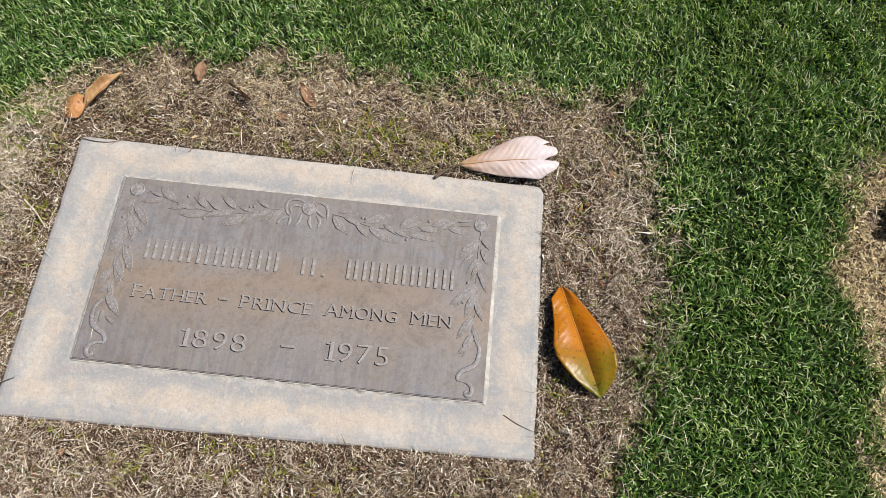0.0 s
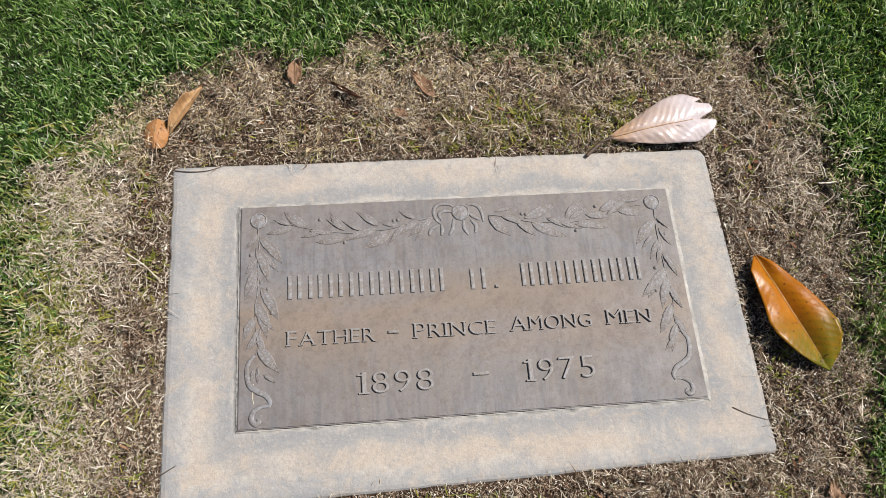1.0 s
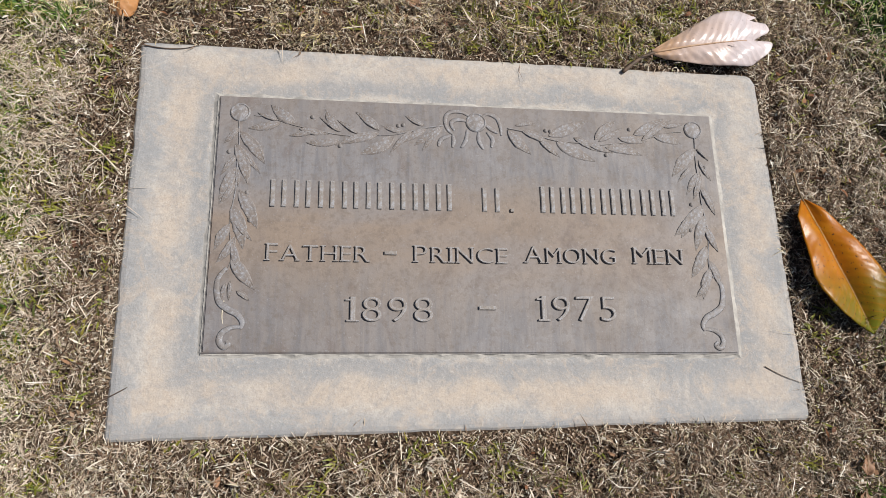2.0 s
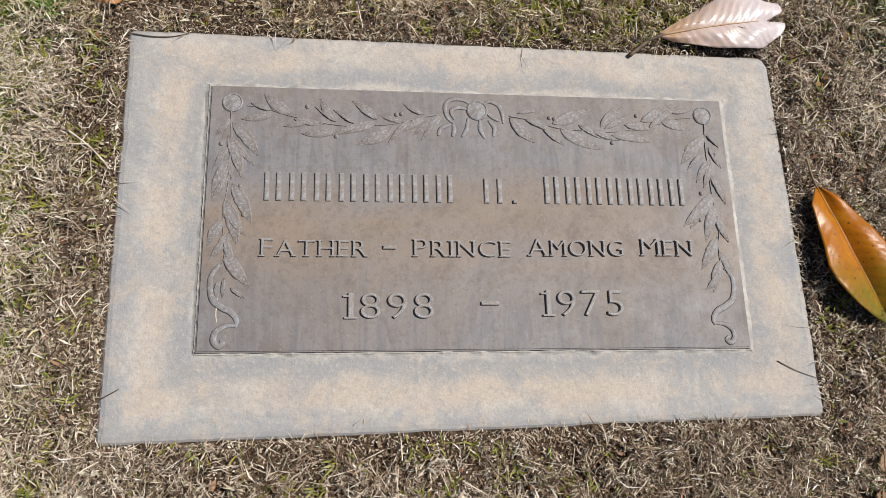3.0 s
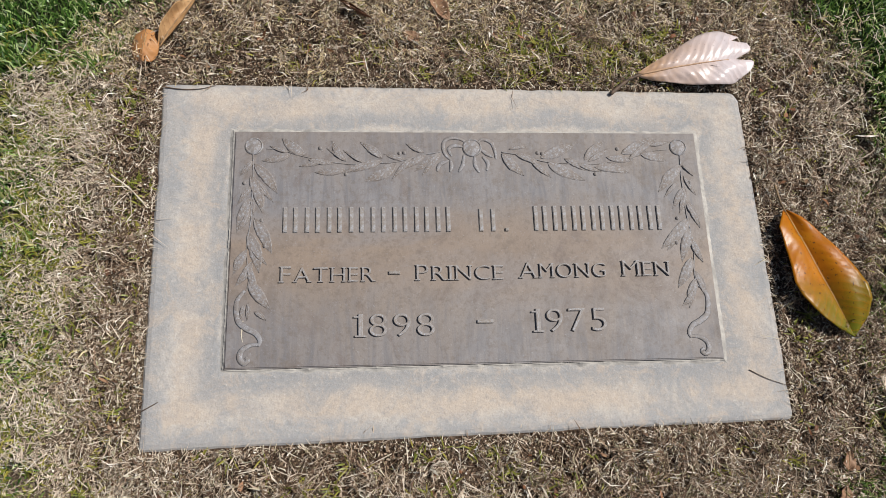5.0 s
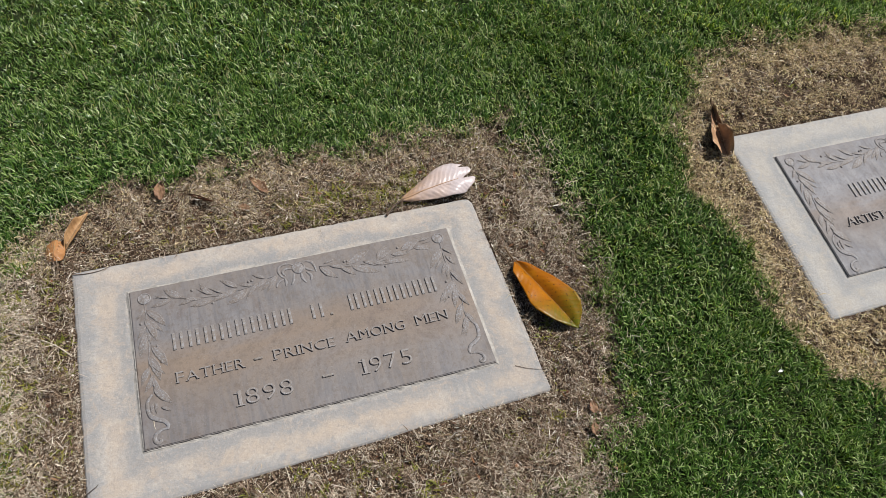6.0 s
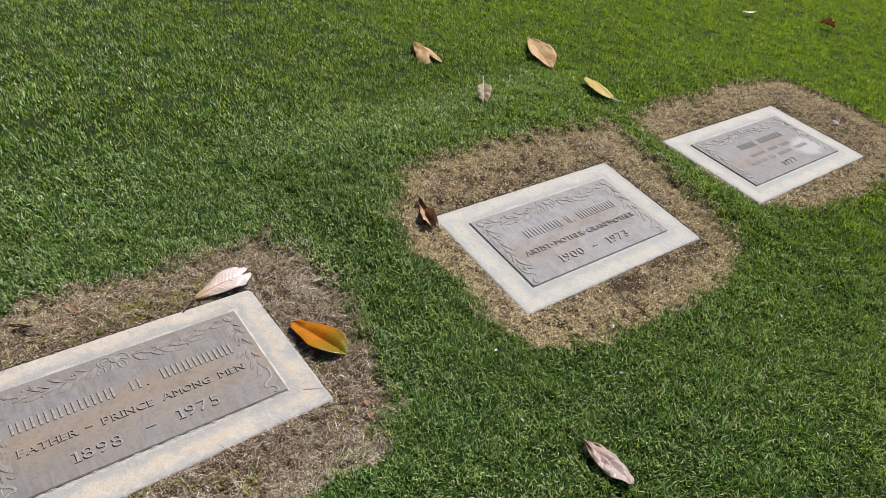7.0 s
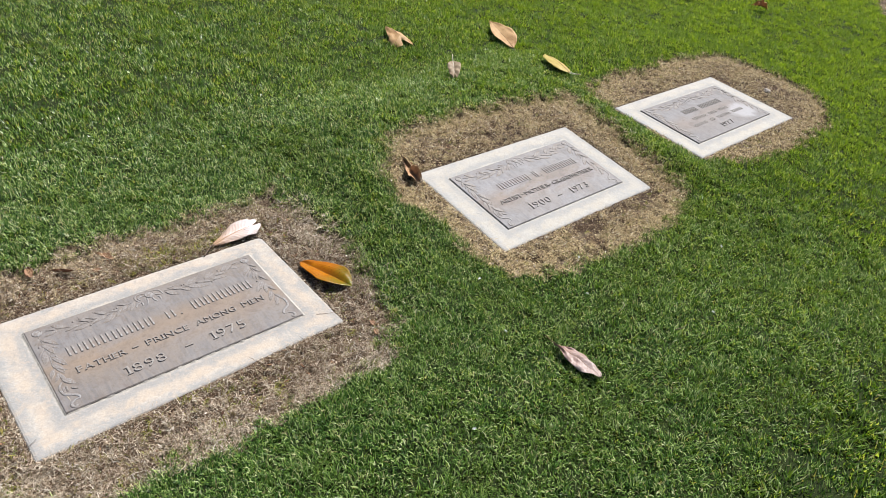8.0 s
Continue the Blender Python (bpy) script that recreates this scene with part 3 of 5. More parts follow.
def laurel(plate, x, y, angle, size, broad=1.0, z=PLATE, kind=0):
    m = pose(x, y, z - 0.0002, 0, 0, angle) @ Matrix.Diagonal((size, size * broad * 0.82, 0.025, 1))
    child("laurel_leaf", LAURELS[kind % 6], plate, m)


def stem(plate, points, r=0.0011):
    pts = curve_points([(x, y, PLATE + 0.0006) for x, y in points])
    n = len(pts)
    part("stem", tube(pts, [r * (1.0 - 0.45 * k / n) for k in range(n)], 6), RELIEF, plate)


TOP_SPRAY = ((0.216, 0.119, 40, 0.038, 1.5), (0.233, 0.120, -13, 0.038, 1.1), (0.211, 0.113, -171, 0.035, 0.9), (0.163, 0.111, 57, 0.034, 1.25), (0.165, 0.111, 38, 0.029, 0.6),
             (0.117, 0.115, 39, 0.036, 1.2), (0.062, 0.123, 28, 0.027, 1.0), (0.163, 0.099, -5, 0.040, 1.0), (0.117, 0.111, -20, 0.044, 1.1), (0.099, 0.108, -31, 0.047, 1.35),
             (0.060, 0.119, -32, 0.038, 1.0), (0.040, 0.123, -52, 0.041, 0.9), (0.040, 0.124, -37, 0.046, 0.8), (0.190, 0.113, -16, 0.034, 0.9), (0.142, 0.109, 34, 0.030, 0.8), (0.086, 0.114, 14, 0.030, 0.9), (0.136, 0.108, -24, 0.036, 0.8), (0.078, 0.115, -48, 0.038, 0.8), (0.236, 0.123, 20, 0.026, 0.9))
SIDE_SPRAY = ((0.281, 0.111, -52, 0.025, 1.2), (0.279, 0.107, -127, 0.050, 1.15), (0.276, 0.087, -125, 0.039, 0.7), (0.283, 0.091, -108, 0.051, 1.15), (0.281, 0.062, -70, 0.048, 1.1),
              (0.279, 0.060, -95, 0.022, 1.0), (0.276, 0.034, -116, 0.051, 1.15), (0.283, 0.016, -106, 0.054, 1.2), (0.284, -0.007, -64, 0.034, 1.3), (0.277, -0.022, -58, 0.036, 1.1),
              (0.280, -0.045, -126, 0.046, 1.25), (0.283, -0.075, -75, 0.021, 1.1), (0.279, -0.073, -87, 0.022, 1.0), (0.272, -0.084, -142, 0.018, 1.4), (0.280, 0.078, -56, 0.032, 0.8), (0.281, 0.046, -62, 0.034, 0.9), (0.281, 0.002, -128, 0.036, 0.9), (0.279, -0.028, -104, 0.036, 1.0))
# the other side's sprays, cast from a different model
TOP_SPRAY_OTHER = ((0.040, 0.122, -48, 0.042, 1.3), (0.058, 0.121, -26, 0.038, 1.0), (0.091, 0.116, 24, 0.055, 1.15), (0.100, 0.110, -28, 0.055, 1.15), (0.123, 0.115, -30, 0.036, 1.0), (0.150, 0.113, 43, 0.041, 1.15),
                   (0.155, 0.111, 32, 0.038, 0.8), (0.163, 0.103, -10, 0.048, 1.1), (0.180, 0.117, -6, 0.038, 1.1), (0.201, 0.122, 30, 0.048, 1.2), (0.227, 0.122, -16, 0.037, 1.45), (0.211, 0.114, 36, 0.052, 0.7),
                   (0.241, 0.134, 12, 0.030, 0.8), (0.050, 0.128, 9, 0.026, 1.0), (0.078, 0.113, -44, 0.036, 0.9), (0.140, 0.108, -20, 0.034, 0.9))
SIDE_SPRAY_OTHER = ((0.281, 0.106, -132, 0.052, 1.2), (0.282, 0.105, -47, 0.020, 0.9), (0.273, 0.081, -134, 0.029, 0.8), (0.283, 0.074, -124, 0.036, 1.1), (0.283, 0.071, -110, 0.035, 1.0), (0.281, 0.055, -68, 0.040, 1.0),
                    (0.283, 0.031, -128, 0.055, 1.2), (0.262, 0.015, -130, 0.033, 1.2), (0.283, 0.018, -110, 0.049, 1.1), (0.282, 0.003, -69, 0.034, 1.1), (0.280, -0.022, -120, 0.046, 1.2), (0.281, -0.040, -72, 0.036, 1.1),
                    (0.281, -0.050, -108, 0.040, 1.2), (0.276, -0.066, -130, 0.026, 1.2), (0.283, 0.090, -64, 0.030, 0.9))


def ribbon(plate, points, r, name="ribbon"):
    """A flat cast band along a curve, swelling in the middle."""
    pts = curve_points([(x, y, 0.0) for x, y in points], 6)
    n = len(pts)
    bm = tube(pts, [r * (0.45 + 0.55 * math.sin(math.pi * k / (n - 1))) for k in range(n)], 8)
    for v in bm.verts:
        v.co.z = PLATE + 0.0004 + v.co.z * (0.0010 + 0.0003 * noise.noise(v.co * 400)) / r
    return part(name, bm, RELIEF, plate, smooth=True)


def garland(plate, rnd):
    """Laurel sprays along the top and down both sides, with round bosses, curled tails and a bow in the middle."""
    for side in (-1, 1):
        child("rosette", ROSETTE_SMALL, plate, pose(side * 0.280, 0.1315, PLATE - 0.0002))
        stem(plate, [(side * x, y) for x, y in ((0.040, 0.124), (0.062, 0.120), (0.099, 0.110), (0.129, 0.108), (0.163, 0.107), (0.216, 0.117), (0.245, 0.126), (0.264, 0.128))], 0.0009)
        stem(plate, [(side * x, y) for x, y in ((0.281, 0.120), (0.279, 0.085), (0.280, 0.062), (0.280, 0.034), (0.284, -0.005), (0.280, -0.045), (0.284, -0.062))], 0.0009)
        for spray in (TOP_SPRAY, SIDE_SPRAY) if side < 0 else (TOP_SPRAY_OTHER, SIDE_SPRAY_OTHER):
            for k, (x, y, turn, size, broad) in enumerate(spray):
                laurel(plate, side * x, y, turn if side > 0 else 180 - turn, size, broad, PLATE + rnd.uniform(-0.0003, 0.0002), k + side)
        for x, y in ((0.088, 0.123), (0.094, 0.122), (0.163, 0.093), (0.196, 0.129), (0.290, 0.081), (0.267, 0.031), (0.262, -0.002)):
            child("berry", BERRY, plate, pose(side * x, y, PLATE))
        tail = [(side * x, y) for x, y in ((0.284, -0.058), (0.293, -0.072), (0.291, -0.094), (0.281, -0.104), (0.270, -0.110), (0.264, -0.119), (0.266, -0.126))]
        ribbon(plate, tail, 0.0040, "ribbon_tail")
        ribbon(plate, [(side * x, y) for x, y in ((0.265, -0.124), (0.276, -0.125), (0.285, -0.131), (0.287, -0.140), (0.282, -0.146), (0.277, -0.143), (0.280, -0.139))], 0.0036, "ribbon_tail")
    # the bow in the middle
    child("rosette", ROSETTE, plate, pose(0.001, 0.130, PLATE - 0.0002))
    for loop in (((-0.006, 0.137), (-0.016, 0.143), (-0.030, 0.143), (-0.037, 0.134), (-0.035, 0.121), (-0.027, 0.112)), ((-0.010, 0.131), (-0.022, 0.133), (-0.030, 0.128), (-0.026, 0.118)),
                 ((0.008, 0.137), (0.016, 0.142), (0.027, 0.137), (0.031, 0.126), (0.032, 0.114)), ((0.012, 0.128), (0.019, 0.122), (0.028, 0.117)),
                 ((-0.010, 0.120), (-0.012, 0.106), (-0.018, 0.096)), ((0.004, 0.118), (0.004, 0.106), (0.009, 0.095)),
                 ((-0.030, 0.112), (-0.042, 0.106), (-0.046, 0.097)), ((-0.028, 0.112), (-0.027, 0.104), (-0.029, 0.096)), ((0.014, 0.118), (0.021, 0.108), (0.019, 0.098))):
        ribbon(plate, loop, 0.0027)


GLYPHS = {}
# serifs of each letter: place across, height, half length
SERIFS = {"F": ((0.10, 0.03, 0.13), (0.06, 0.97, 0.08), (0.96, 0.90, 0.03)), "A": ((0.05, 0.03, 0.12), (0.95, 0.03, 0.13)), "T": ((0.50, 0.03, 0.15), (0.02, 0.92, 0.03), (0.98, 0.92, 0.03)),
          "H": ((0.08, 0.03, 0.13), (0.92, 0.03, 0.13), (0.08, 0.97, 0.13), (0.92, 0.97, 0.13)), "E": ((0.08, 0.03, 0.10), (0.08, 0.97, 0.10), (0.97, 0.09, 0.03), (0.95, 0.91, 0.03)),
          "R": ((0.10, 0.03, 0.13), (0.06, 0.97, 0.08), (0.97, 0.03, 0.10)), "P": ((0.10, 0.03, 0.13), (0.06, 0.97, 0.08)), "I": ((0.5, 0.03, 0.14), (0.5, 0.97, 0.14)), "N": ((0.08, 0.03, 0.13), (0.05, 0.97, 0.12), (0.92, 0.97, 0.13)),
          "M": ((0.06, 0.03, 0.12), (0.94, 0.03, 0.13), (0.08, 0.97, 0.10), (0.92, 0.97, 0.10)), "D": ((0.06, 0.03, 0.10), (0.06, 0.97, 0.10)), "G": ((0.88, 0.46, 0.11),), "1": ((0.5, 0.03, 0.15), (-0.35, 0.87, 0.065)), "7": ((0.04, 0.92, 0.03),)}


def glyph(character):
    """A raised letter of the built-in face, one unit high and as wide as it comes."""
    if character not in GLYPHS:
        curve = bpy.data.curves.new("letter", "FONT")
        curve.body, curve.size, curve.extrude, curve.resolution_u = character, 1.0, 0.02, 5
        curve.bevel_depth, curve.bevel_resolution, curve.offset = 0.014, 1, -0.021
        ob = bpy.data.objects.new("letter", curve)
        scene.collection.objects.link(ob)
        me = bpy.data.meshes.new_from_object(ob.evaluated_get(bpy.context.evaluated_depsgraph_get()))
        bpy.data.objects.remove(ob)
        co = np.array([v.co for v in me.vertices])
        lo, hi = co.min(0), co.max(0)
        for v in me.vertices:
            v.co = Vector(((v.co.x - lo[0]) / (hi[0] - lo[0]) - 0.5, (v.co.y - lo[1]) / (hi[1] - lo[1]), v.co.z / hi[2]))
        bm = bmesh.new()
        bm.from_mesh(me)
        broad = (hi[0] - lo[0]) / 0.73
        for across, up, half in SERIFS.get(character, ()):
            # a serif: a low bar across the stroke's end
            made = bmesh.ops.create_cube(bm, size=1.0)["verts"]
            for v in made:
                v.co = Vector((across - 0.5 + v.co.x * 2 * half / broad * (1.0 if v.co.z < 0 else 0.86), up + v.co.y * 0.065, 0.47 + v.co.z * 0.94))
        bm.to_mesh(me)
        bm.free()
        me.materials.clear()
        me.materials.append(LETTER)
        GLYPHS[character] = (me, (hi[0] - lo[0]) / 0.73)
    return GLYPHS[character]


RAISED = 0.0034


def word(plate, text, x0, x1, y, high, first_high=None):
    """A raised word between x0 and x1, standing on the line y."""
    wide = [max(glyph(ch)[1], 0.16) * (1.15 if k == 0 and first_high else 1.0) for k, ch in enumerate(text)]
    gap = 0.20
    unit = (x1 - x0) / (sum(wide) + gap * (len(text) - 1))
    x = x0
    for k, ch in enumerate(text):
        h = first_high if k == 0 and first_high else high
        w = wide[k] * unit
        child("letter", glyph(ch)[0], plate, Matrix.Translation((x + w / 2, y, PLATE - 0.0003)) @ Matrix.Diagonal((w, h, RAISED, 1)))
        x += w + gap * unit


def raised_bar(plate, x, y, w, h, high=RAISED):
    """A plain raised bar."""
    bm = bmesh.new()
    bmesh.ops.create_cube(bm, size=1.0)
    for v in bm.verts:
        v.co = Vector((v.co.x * w, v.co.y * h, (v.co.z + 0.5) * high))
    bmesh.ops.bevel(bm, geom=[e for e in bm.edges if all(v.co.z > 0.001 for v in e.verts)], offset=0.0006, segments=2, affect="EDGES")
    ob = part("raised_bar", bm, RELIEF_BAR, plate)
    ob.location = (x, y + h / 2, PLATE - 0.0003)


def bar_row(plate, x0, x1, y, high, count):
    """A line of writing as a row of plain upright bars."""
    pitch = (x1 - x0) / count
    for k in range(count):
        for side in (-0.25, 0.22):
            raised_bar(plate, x0 + pitch * (k + 0.5 + side), y, min(0.0050, pitch * 0.24), high, min(0.0027, high * 0.08))


def marker(m, corners, radii, concrete, bronze, label, seed, inscribe, proud=0.0015, lip=1.0):
    base = tagged(new("grave_marker"), label, "grave marker", "flat grave markers in a row")
    base.matrix_world = m
    part("slab", slab_body(corners, radii, 0.10, 0.0024, seed), concrete, base, "cast concrete base slab")
    plate = part("bronze_plate", plate_body(0.61, 0.305, PLATE, proud + 0.002), bronze, base, "cast bronze plate with a laurel border")
    plate.location = (0, 0, proud)
    part("mortar_joint", joint_body(0.61, 0.305, seed, lip), MORTAR, base, "rough mortar lip round the plate")
    garland(plate, random.Random(seed))
    inscribe(plate)
    return base


def first_writing(plate):
    bar_row(plate, -0.245, -0.026, 0.0150, 0.033, 8)
    bar_row(plate, 0.000, 0.033, 0.0150, 0.030, 1)
    raised_bar(plate, 0.041, 0.0150, 0.004, 0.004)
    bar_row(plate, 0.073, 0.249, 0.0155, 0.033, 7)
    word(plate, "FATHER", -0.242, -0.128, -0.0490, 0.0185, 0.0202)
    raised_bar(plate, -0.103, -0.0400, 0.014, 0.004)
    word(plate, "PRINCE", -0.076, 0.033, -0.0485, 0.0185, 0.0202)
    word(plate, "AMONG", 0.054, 0.164, -0.0470, 0.0185, 0.0202)
    word(plate, "MEN", 0.186, 0.247, -0.0460, 0.0185, 0.0202)
    word(plate, "1898", -0.148, -0.055, -0.1175, 0.0280)
    raised_bar(plate, 0.0075, -0.1030, 0.020, 0.004)
    word(plate, "1975", 0.070, 0.159, -0.1155, 0.0290)


def second_writing(plate):
    bar_row(plate, -0.180, -0.020, 0.0150, 0.033, 6)
    bar_row(plate, 0.000, 0.022, 0.0150, 0.033, 1)
    raised_bar(plate, 0.030, 0.0150, 0.004, 0.004)
    bar_row(plate, 0.055, 0.230, 0.0150, 0.033, 7)
    word(plate, "ARTIST", -0.235, -0.135, -0.0480, 0.0190, 0.0205)
    raised_bar(plate, -0.125, -0.0400, 0.008, 0.004)
    word(plate, "MOTHER", -0.113, 0.010, -0.0480, 0.0190, 0.0205)
    raised_bar(plate, 0.019, -0.0400, 0.008, 0.004)
    word(plate, "GRANDMOTHER", 0.031, 0.250, -0.0480, 0.0190, 0.0205)
    word(plate, "1900", -0.145, -0.050, -0.1150, 0.0290)
    raised_bar(plate, 0.005, -0.1030, 0.020, 0.004)
    word(plate, "1973", 0.065, 0.155, -0.1150, 0.0290)


def third_writing(plate):
    bar_row(plate, -0.130, -0.020, 0.0300, 0.031, 5)
    bar_row(plate, 0.005, 0.175, 0.0300, 0.031, 7)
    bar_row(plate, -0.135, -0.030, -0.0230, 0.019, 6)
    bar_row(plate, -0.012, 0.055, -0.0230, 0.019, 4)
    bar_row(plate, 0.075, 0.150, -0.0230, 0.019, 4)
    bar_row(plate, -0.190, -0.080, -0.0630, 0.019, 6)
    bar_row(plate, -0.060, -0.020, -0.0630, 0.019, 2)
    bar_row(plate, 0.000, 0.105, -0.0630, 0.019, 6)
    bar_row(plate, 0.125, 0.215, -0.0630, 0.019, 5)
    word(plate, "1977", -0.045, 0.045, -0.1200, 0.0270)


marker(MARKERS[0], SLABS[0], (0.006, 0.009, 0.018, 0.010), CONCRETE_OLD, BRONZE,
       "flat grave marker, brown bronze plate in stained concrete", 11, first_writing)
marker(MARKERS[1], EVEN, (0.006, 0.008, 0.008, 0.006), CONCRETE_PALE, BRONZE_GREY,
       "flat grave marker, grey bronze plate in pale concrete", 12, second_writing, 0.0010, 0.3)
marker(MARKERS[2], EVEN, (0.006, 0.006, 0.006, 0.006), CONCRETE_PALE, BRONZE_SPLASHED,
       "flat grave marker with splashed grey bronze plate, pale concrete", 13, third_writing, 0.0010, 0.3)
far = part("grave_marker", slab_body(EVEN, (0.006,) * 4, 0.10, 0.001, 14), CONCRETE_PALE)
far.matrix_world = FAR_MARKER
tagged(far, "pale concrete slab of a distant flat marker", "grave marker", "flat grave markers in a row")


# ---------------------------------------------------------------- fallen leaves
def half_width(u, peak=0.58, blunt=0.62, end=0.0, waist=1.15):
    """The outline of a magnolia leaf, 0 at the stalk and 1 at the tip."""
    if u < peak:
        return math.sin(0.5 * math.pi * (u / peak)) ** waist
    return max(end, math.cos(0.5 * math.pi * ((u - peak) / (1 - peak))) ** blunt if u < 1 else 0.0)


def fallen_leaf(m, length, width, material, label, fold=20.0, arch=0.0, curl=0.0, notch=0.0, ripple=0.0, stalk=0.2, stalk_side=0.0, twist=0.0, peak=0.58, blunt=0.62,
                stalk_drop=0.004, stalk_material=None, split=0.22, rim=0.0, ragged=0.0, seed=1, rib=0.0011, waist=1.15, name="fallen_leaf", rib_material=None, halves=None, pleat=0.0, tear=0.0, bow=0.0):
    """A leaf along +x. fold: degrees by which the halves rise from the midrib (negative: they droop); arch: the middle's rise along
    the leaf; curl: how the halves bend further towards the rim; notch: a cleft at the tip, as a share of the length; tear: a second slit
    in one half; halves: the widths of the two halves from stalk to tip, at even steps; pleat: the swelling between the side veins;
    bow: how far the midrib bends sideways."""
    base = tagged(new(name), label, "leaf", "fallen leaves")
    base.matrix_world = m
    nu, nv = (80, 24) if pleat else (36, 16)
    rnd = random.Random(seed)

    def surface(u, v):
        cleft = notch * math.exp(-(v / split) ** 2) * u ** 3
        wild = ragged * (noise.noise(Vector((u * 7, v * 3, seed))) - 0.2) * u ** 2
        cleft += tear * math.exp(-((v - 0.62) / 0.05) ** 2) * u ** 8
        s = u * (1 - cleft - (0.17 * abs(v) ** 3 * u ** 5 if notch else 0.0)) - abs(wild) * 0.5
        outline = half_width(u, peak, blunt, 0.80 if notch else 0.0, waist)
        if halves:
            widths = halves[0 if v < 0 else 1]
            outline = float(np.interp(u, np.linspace(0, 1, len(widths)), widths))
        w = 0.5 * width * (outline + 0.01) * (1 + ragged * 0.8 * noise.noise(Vector((u * 9, math.copysign(2, v), seed))))
        a = radians(fold) + curl * abs(v)
        y = math.copysign(1, v) * w * abs(v) * math.cos(a)
        z = w * abs(v) * math.sin(a)
        z += arch * 4 * u * (1 - u) + ripple * noise.noise(Vector((u * 5, v * 1.6, seed + 3))) * (0.3 + abs(v)) + rim * abs(v) ** 3
        z += pleat * math.sin(560 * (s * length - 0.75 * abs(y)) + 4.0 * noise.noise(Vector((u * 4, v * 1.5, seed)))) * (0.7 + 1.3 * noise.noise(Vector((u * 3, v * 2, seed + 9)))) * math.sin(math.pi * min(1.0, abs(v) * 1.1)) * math.sin(math.pi * min(1.0, u + 0.1))
        y += bow * 4 * u * (1 - u)
        t = twist * (u - 0.3)
        return Vector((s * length, y * math.cos(t) - z * math.sin(t), z * math.cos(t) + y * math.sin(t)))

    bm = bmesh.new()
    faces = []
    for lift in (0.0, -0.0006):
        grid = [[bm.verts.new(surface(i / nu, -1 + 2 * j / nv) + Vector((0, 0, lift))) for j in range(nv + 1)] for i in range(nu + 1)]
        faces.append(grid)
        for i in range(nu):
            for j in range(nv):
                q = (grid[i][j], grid[i + 1][j], grid[i + 1][j + 1], grid[i][j + 1])
                bm.faces.new(q if lift == 0.0 else q[::-1])
    top, low = faces
    for grid in faces:
        for a, b in zip(grid, grid[1:]):
            bm.edges.get((a[nv // 2], b[nv // 2])).smooth = False     # the crease along the midrib
    loop = [(i, 0) for i in range(nu)] + [(nu, j) for j in range(nv)] + [(i, nv) for i in range(nu, 0, -1)] + [(0, j) for j in range(nv, 0, -1)]
    for (a, b), (c, d) in zip(loop, loop[1:] + loop[:1]):
        bm.faces.new((top[a][b], low[a][b], low[c][d], top[c][d]))
    part("blade", bm, material, base, smooth=True)
    pts = [surface(u / 20 * (1 - notch * 0.6), 0.0) + Vector((0, 0, 0.0003)) for u in range(20)]
    part("midrib", tube(pts, [rib * (1.15 - 0.9 * k / 20) for k in range(20)], 6), rib_material or STALK, base, smooth=True)
    if stalk:
        pts = curve_points([(0.004, 0, pts[0].z), (-0.4 * stalk * length, 0.3 * stalk_side, -0.3 * stalk_drop), (-stalk * length, stalk_side + rnd.uniform(-0.002, 0.002), -stalk_drop)], 5)
        part("petiole", tube(pts, [rib * 1.3 + 0.0007 * (k / len(pts)) for k in range(len(pts))], 6), stalk_material or STALK, base, smooth=True)
    return base


def lying(x0, y0, x1, y1, z0, z1, roll=0.0):
    """The pose of a leaf whose base and tip lie at two places, rolled about its length."""
    way = Vector((x1 - x0, y1 - y0, z1 - z0))
    yaw, pitch = math.degrees(math.atan2(way.y, way.x)), -math.degrees(math.asin(way.z / way.length))
    return Matrix.Translation((x0, y0, z0)) @ Euler((radians(roll), radians(pitch), radians(yaw))).to_matrix().to_4x4(), way.length


PINK = leaf_material("pale_pink_leaf", (0.43, 0.27, 0.165), (0.53, 0.46, 0.455), (0.48, 0.38, 0.345), 0.25, 0.30, 0.45, 0.06, (0.40, 0.30, 0.27), (0.10, 0.70))
PINK_DULL = leaf_material("dull_pink_leaf", (0.28, 0.17, 0.135), (0.36, 0.285, 0.265), (0.22, 0.125, 0.10), 0.5, 0.38, 0.5, 0.08, (0.36, 0.21, 0.17), (0.1, 0.6))
AMBER = leaf_material("amber_leaf", (0.34, 0.105, 0.003), (0.12, 0.12, 0.008), (0.40, 0.16, 0.005), 0.95, 0.33, 0.22, 0.12, (0.34, 0.115, 0.004), (0.45, 0.95))
TAN_LEAF = leaf_material("tan_leaf", (0.44, 0.27, 0.13), (0.46, 0.30, 0.15), (0.25, 0.125, 0.05), 0.6, 0.55, 0.8, 0.12, (0.22, 0.11, 0.05))
RUST = leaf_material("rust_leaf", (0.40, 0.19, 0.07), (0.44, 0.23, 0.09), (0.30, 0.13, 0.05), 0.4, 0.5, 0.4, 0.10)
BROWN = leaf_material("brown_leaf", (0.22, 0.10, 0.055), (0.30, 0.16, 0.09), (0.12, 0.05, 0.03), 0.4, 0.45, 0.5, 0.05)
DULL_RUST = leaf_material("dull_rust_leaf", (0.26, 0.150, 0.088), (0.31, 0.19, 0.115), (0.17, 0.088, 0.048), 0.5, 0.55, 0.4, 0.08)
CURLED = leaf_material("curled_brown_leaf", (0.40, 0.24, 0.135), (0.44, 0.28, 0.16), (0.22, 0.11, 0.06), 0.6, 0.45, 0.6, 0.03)
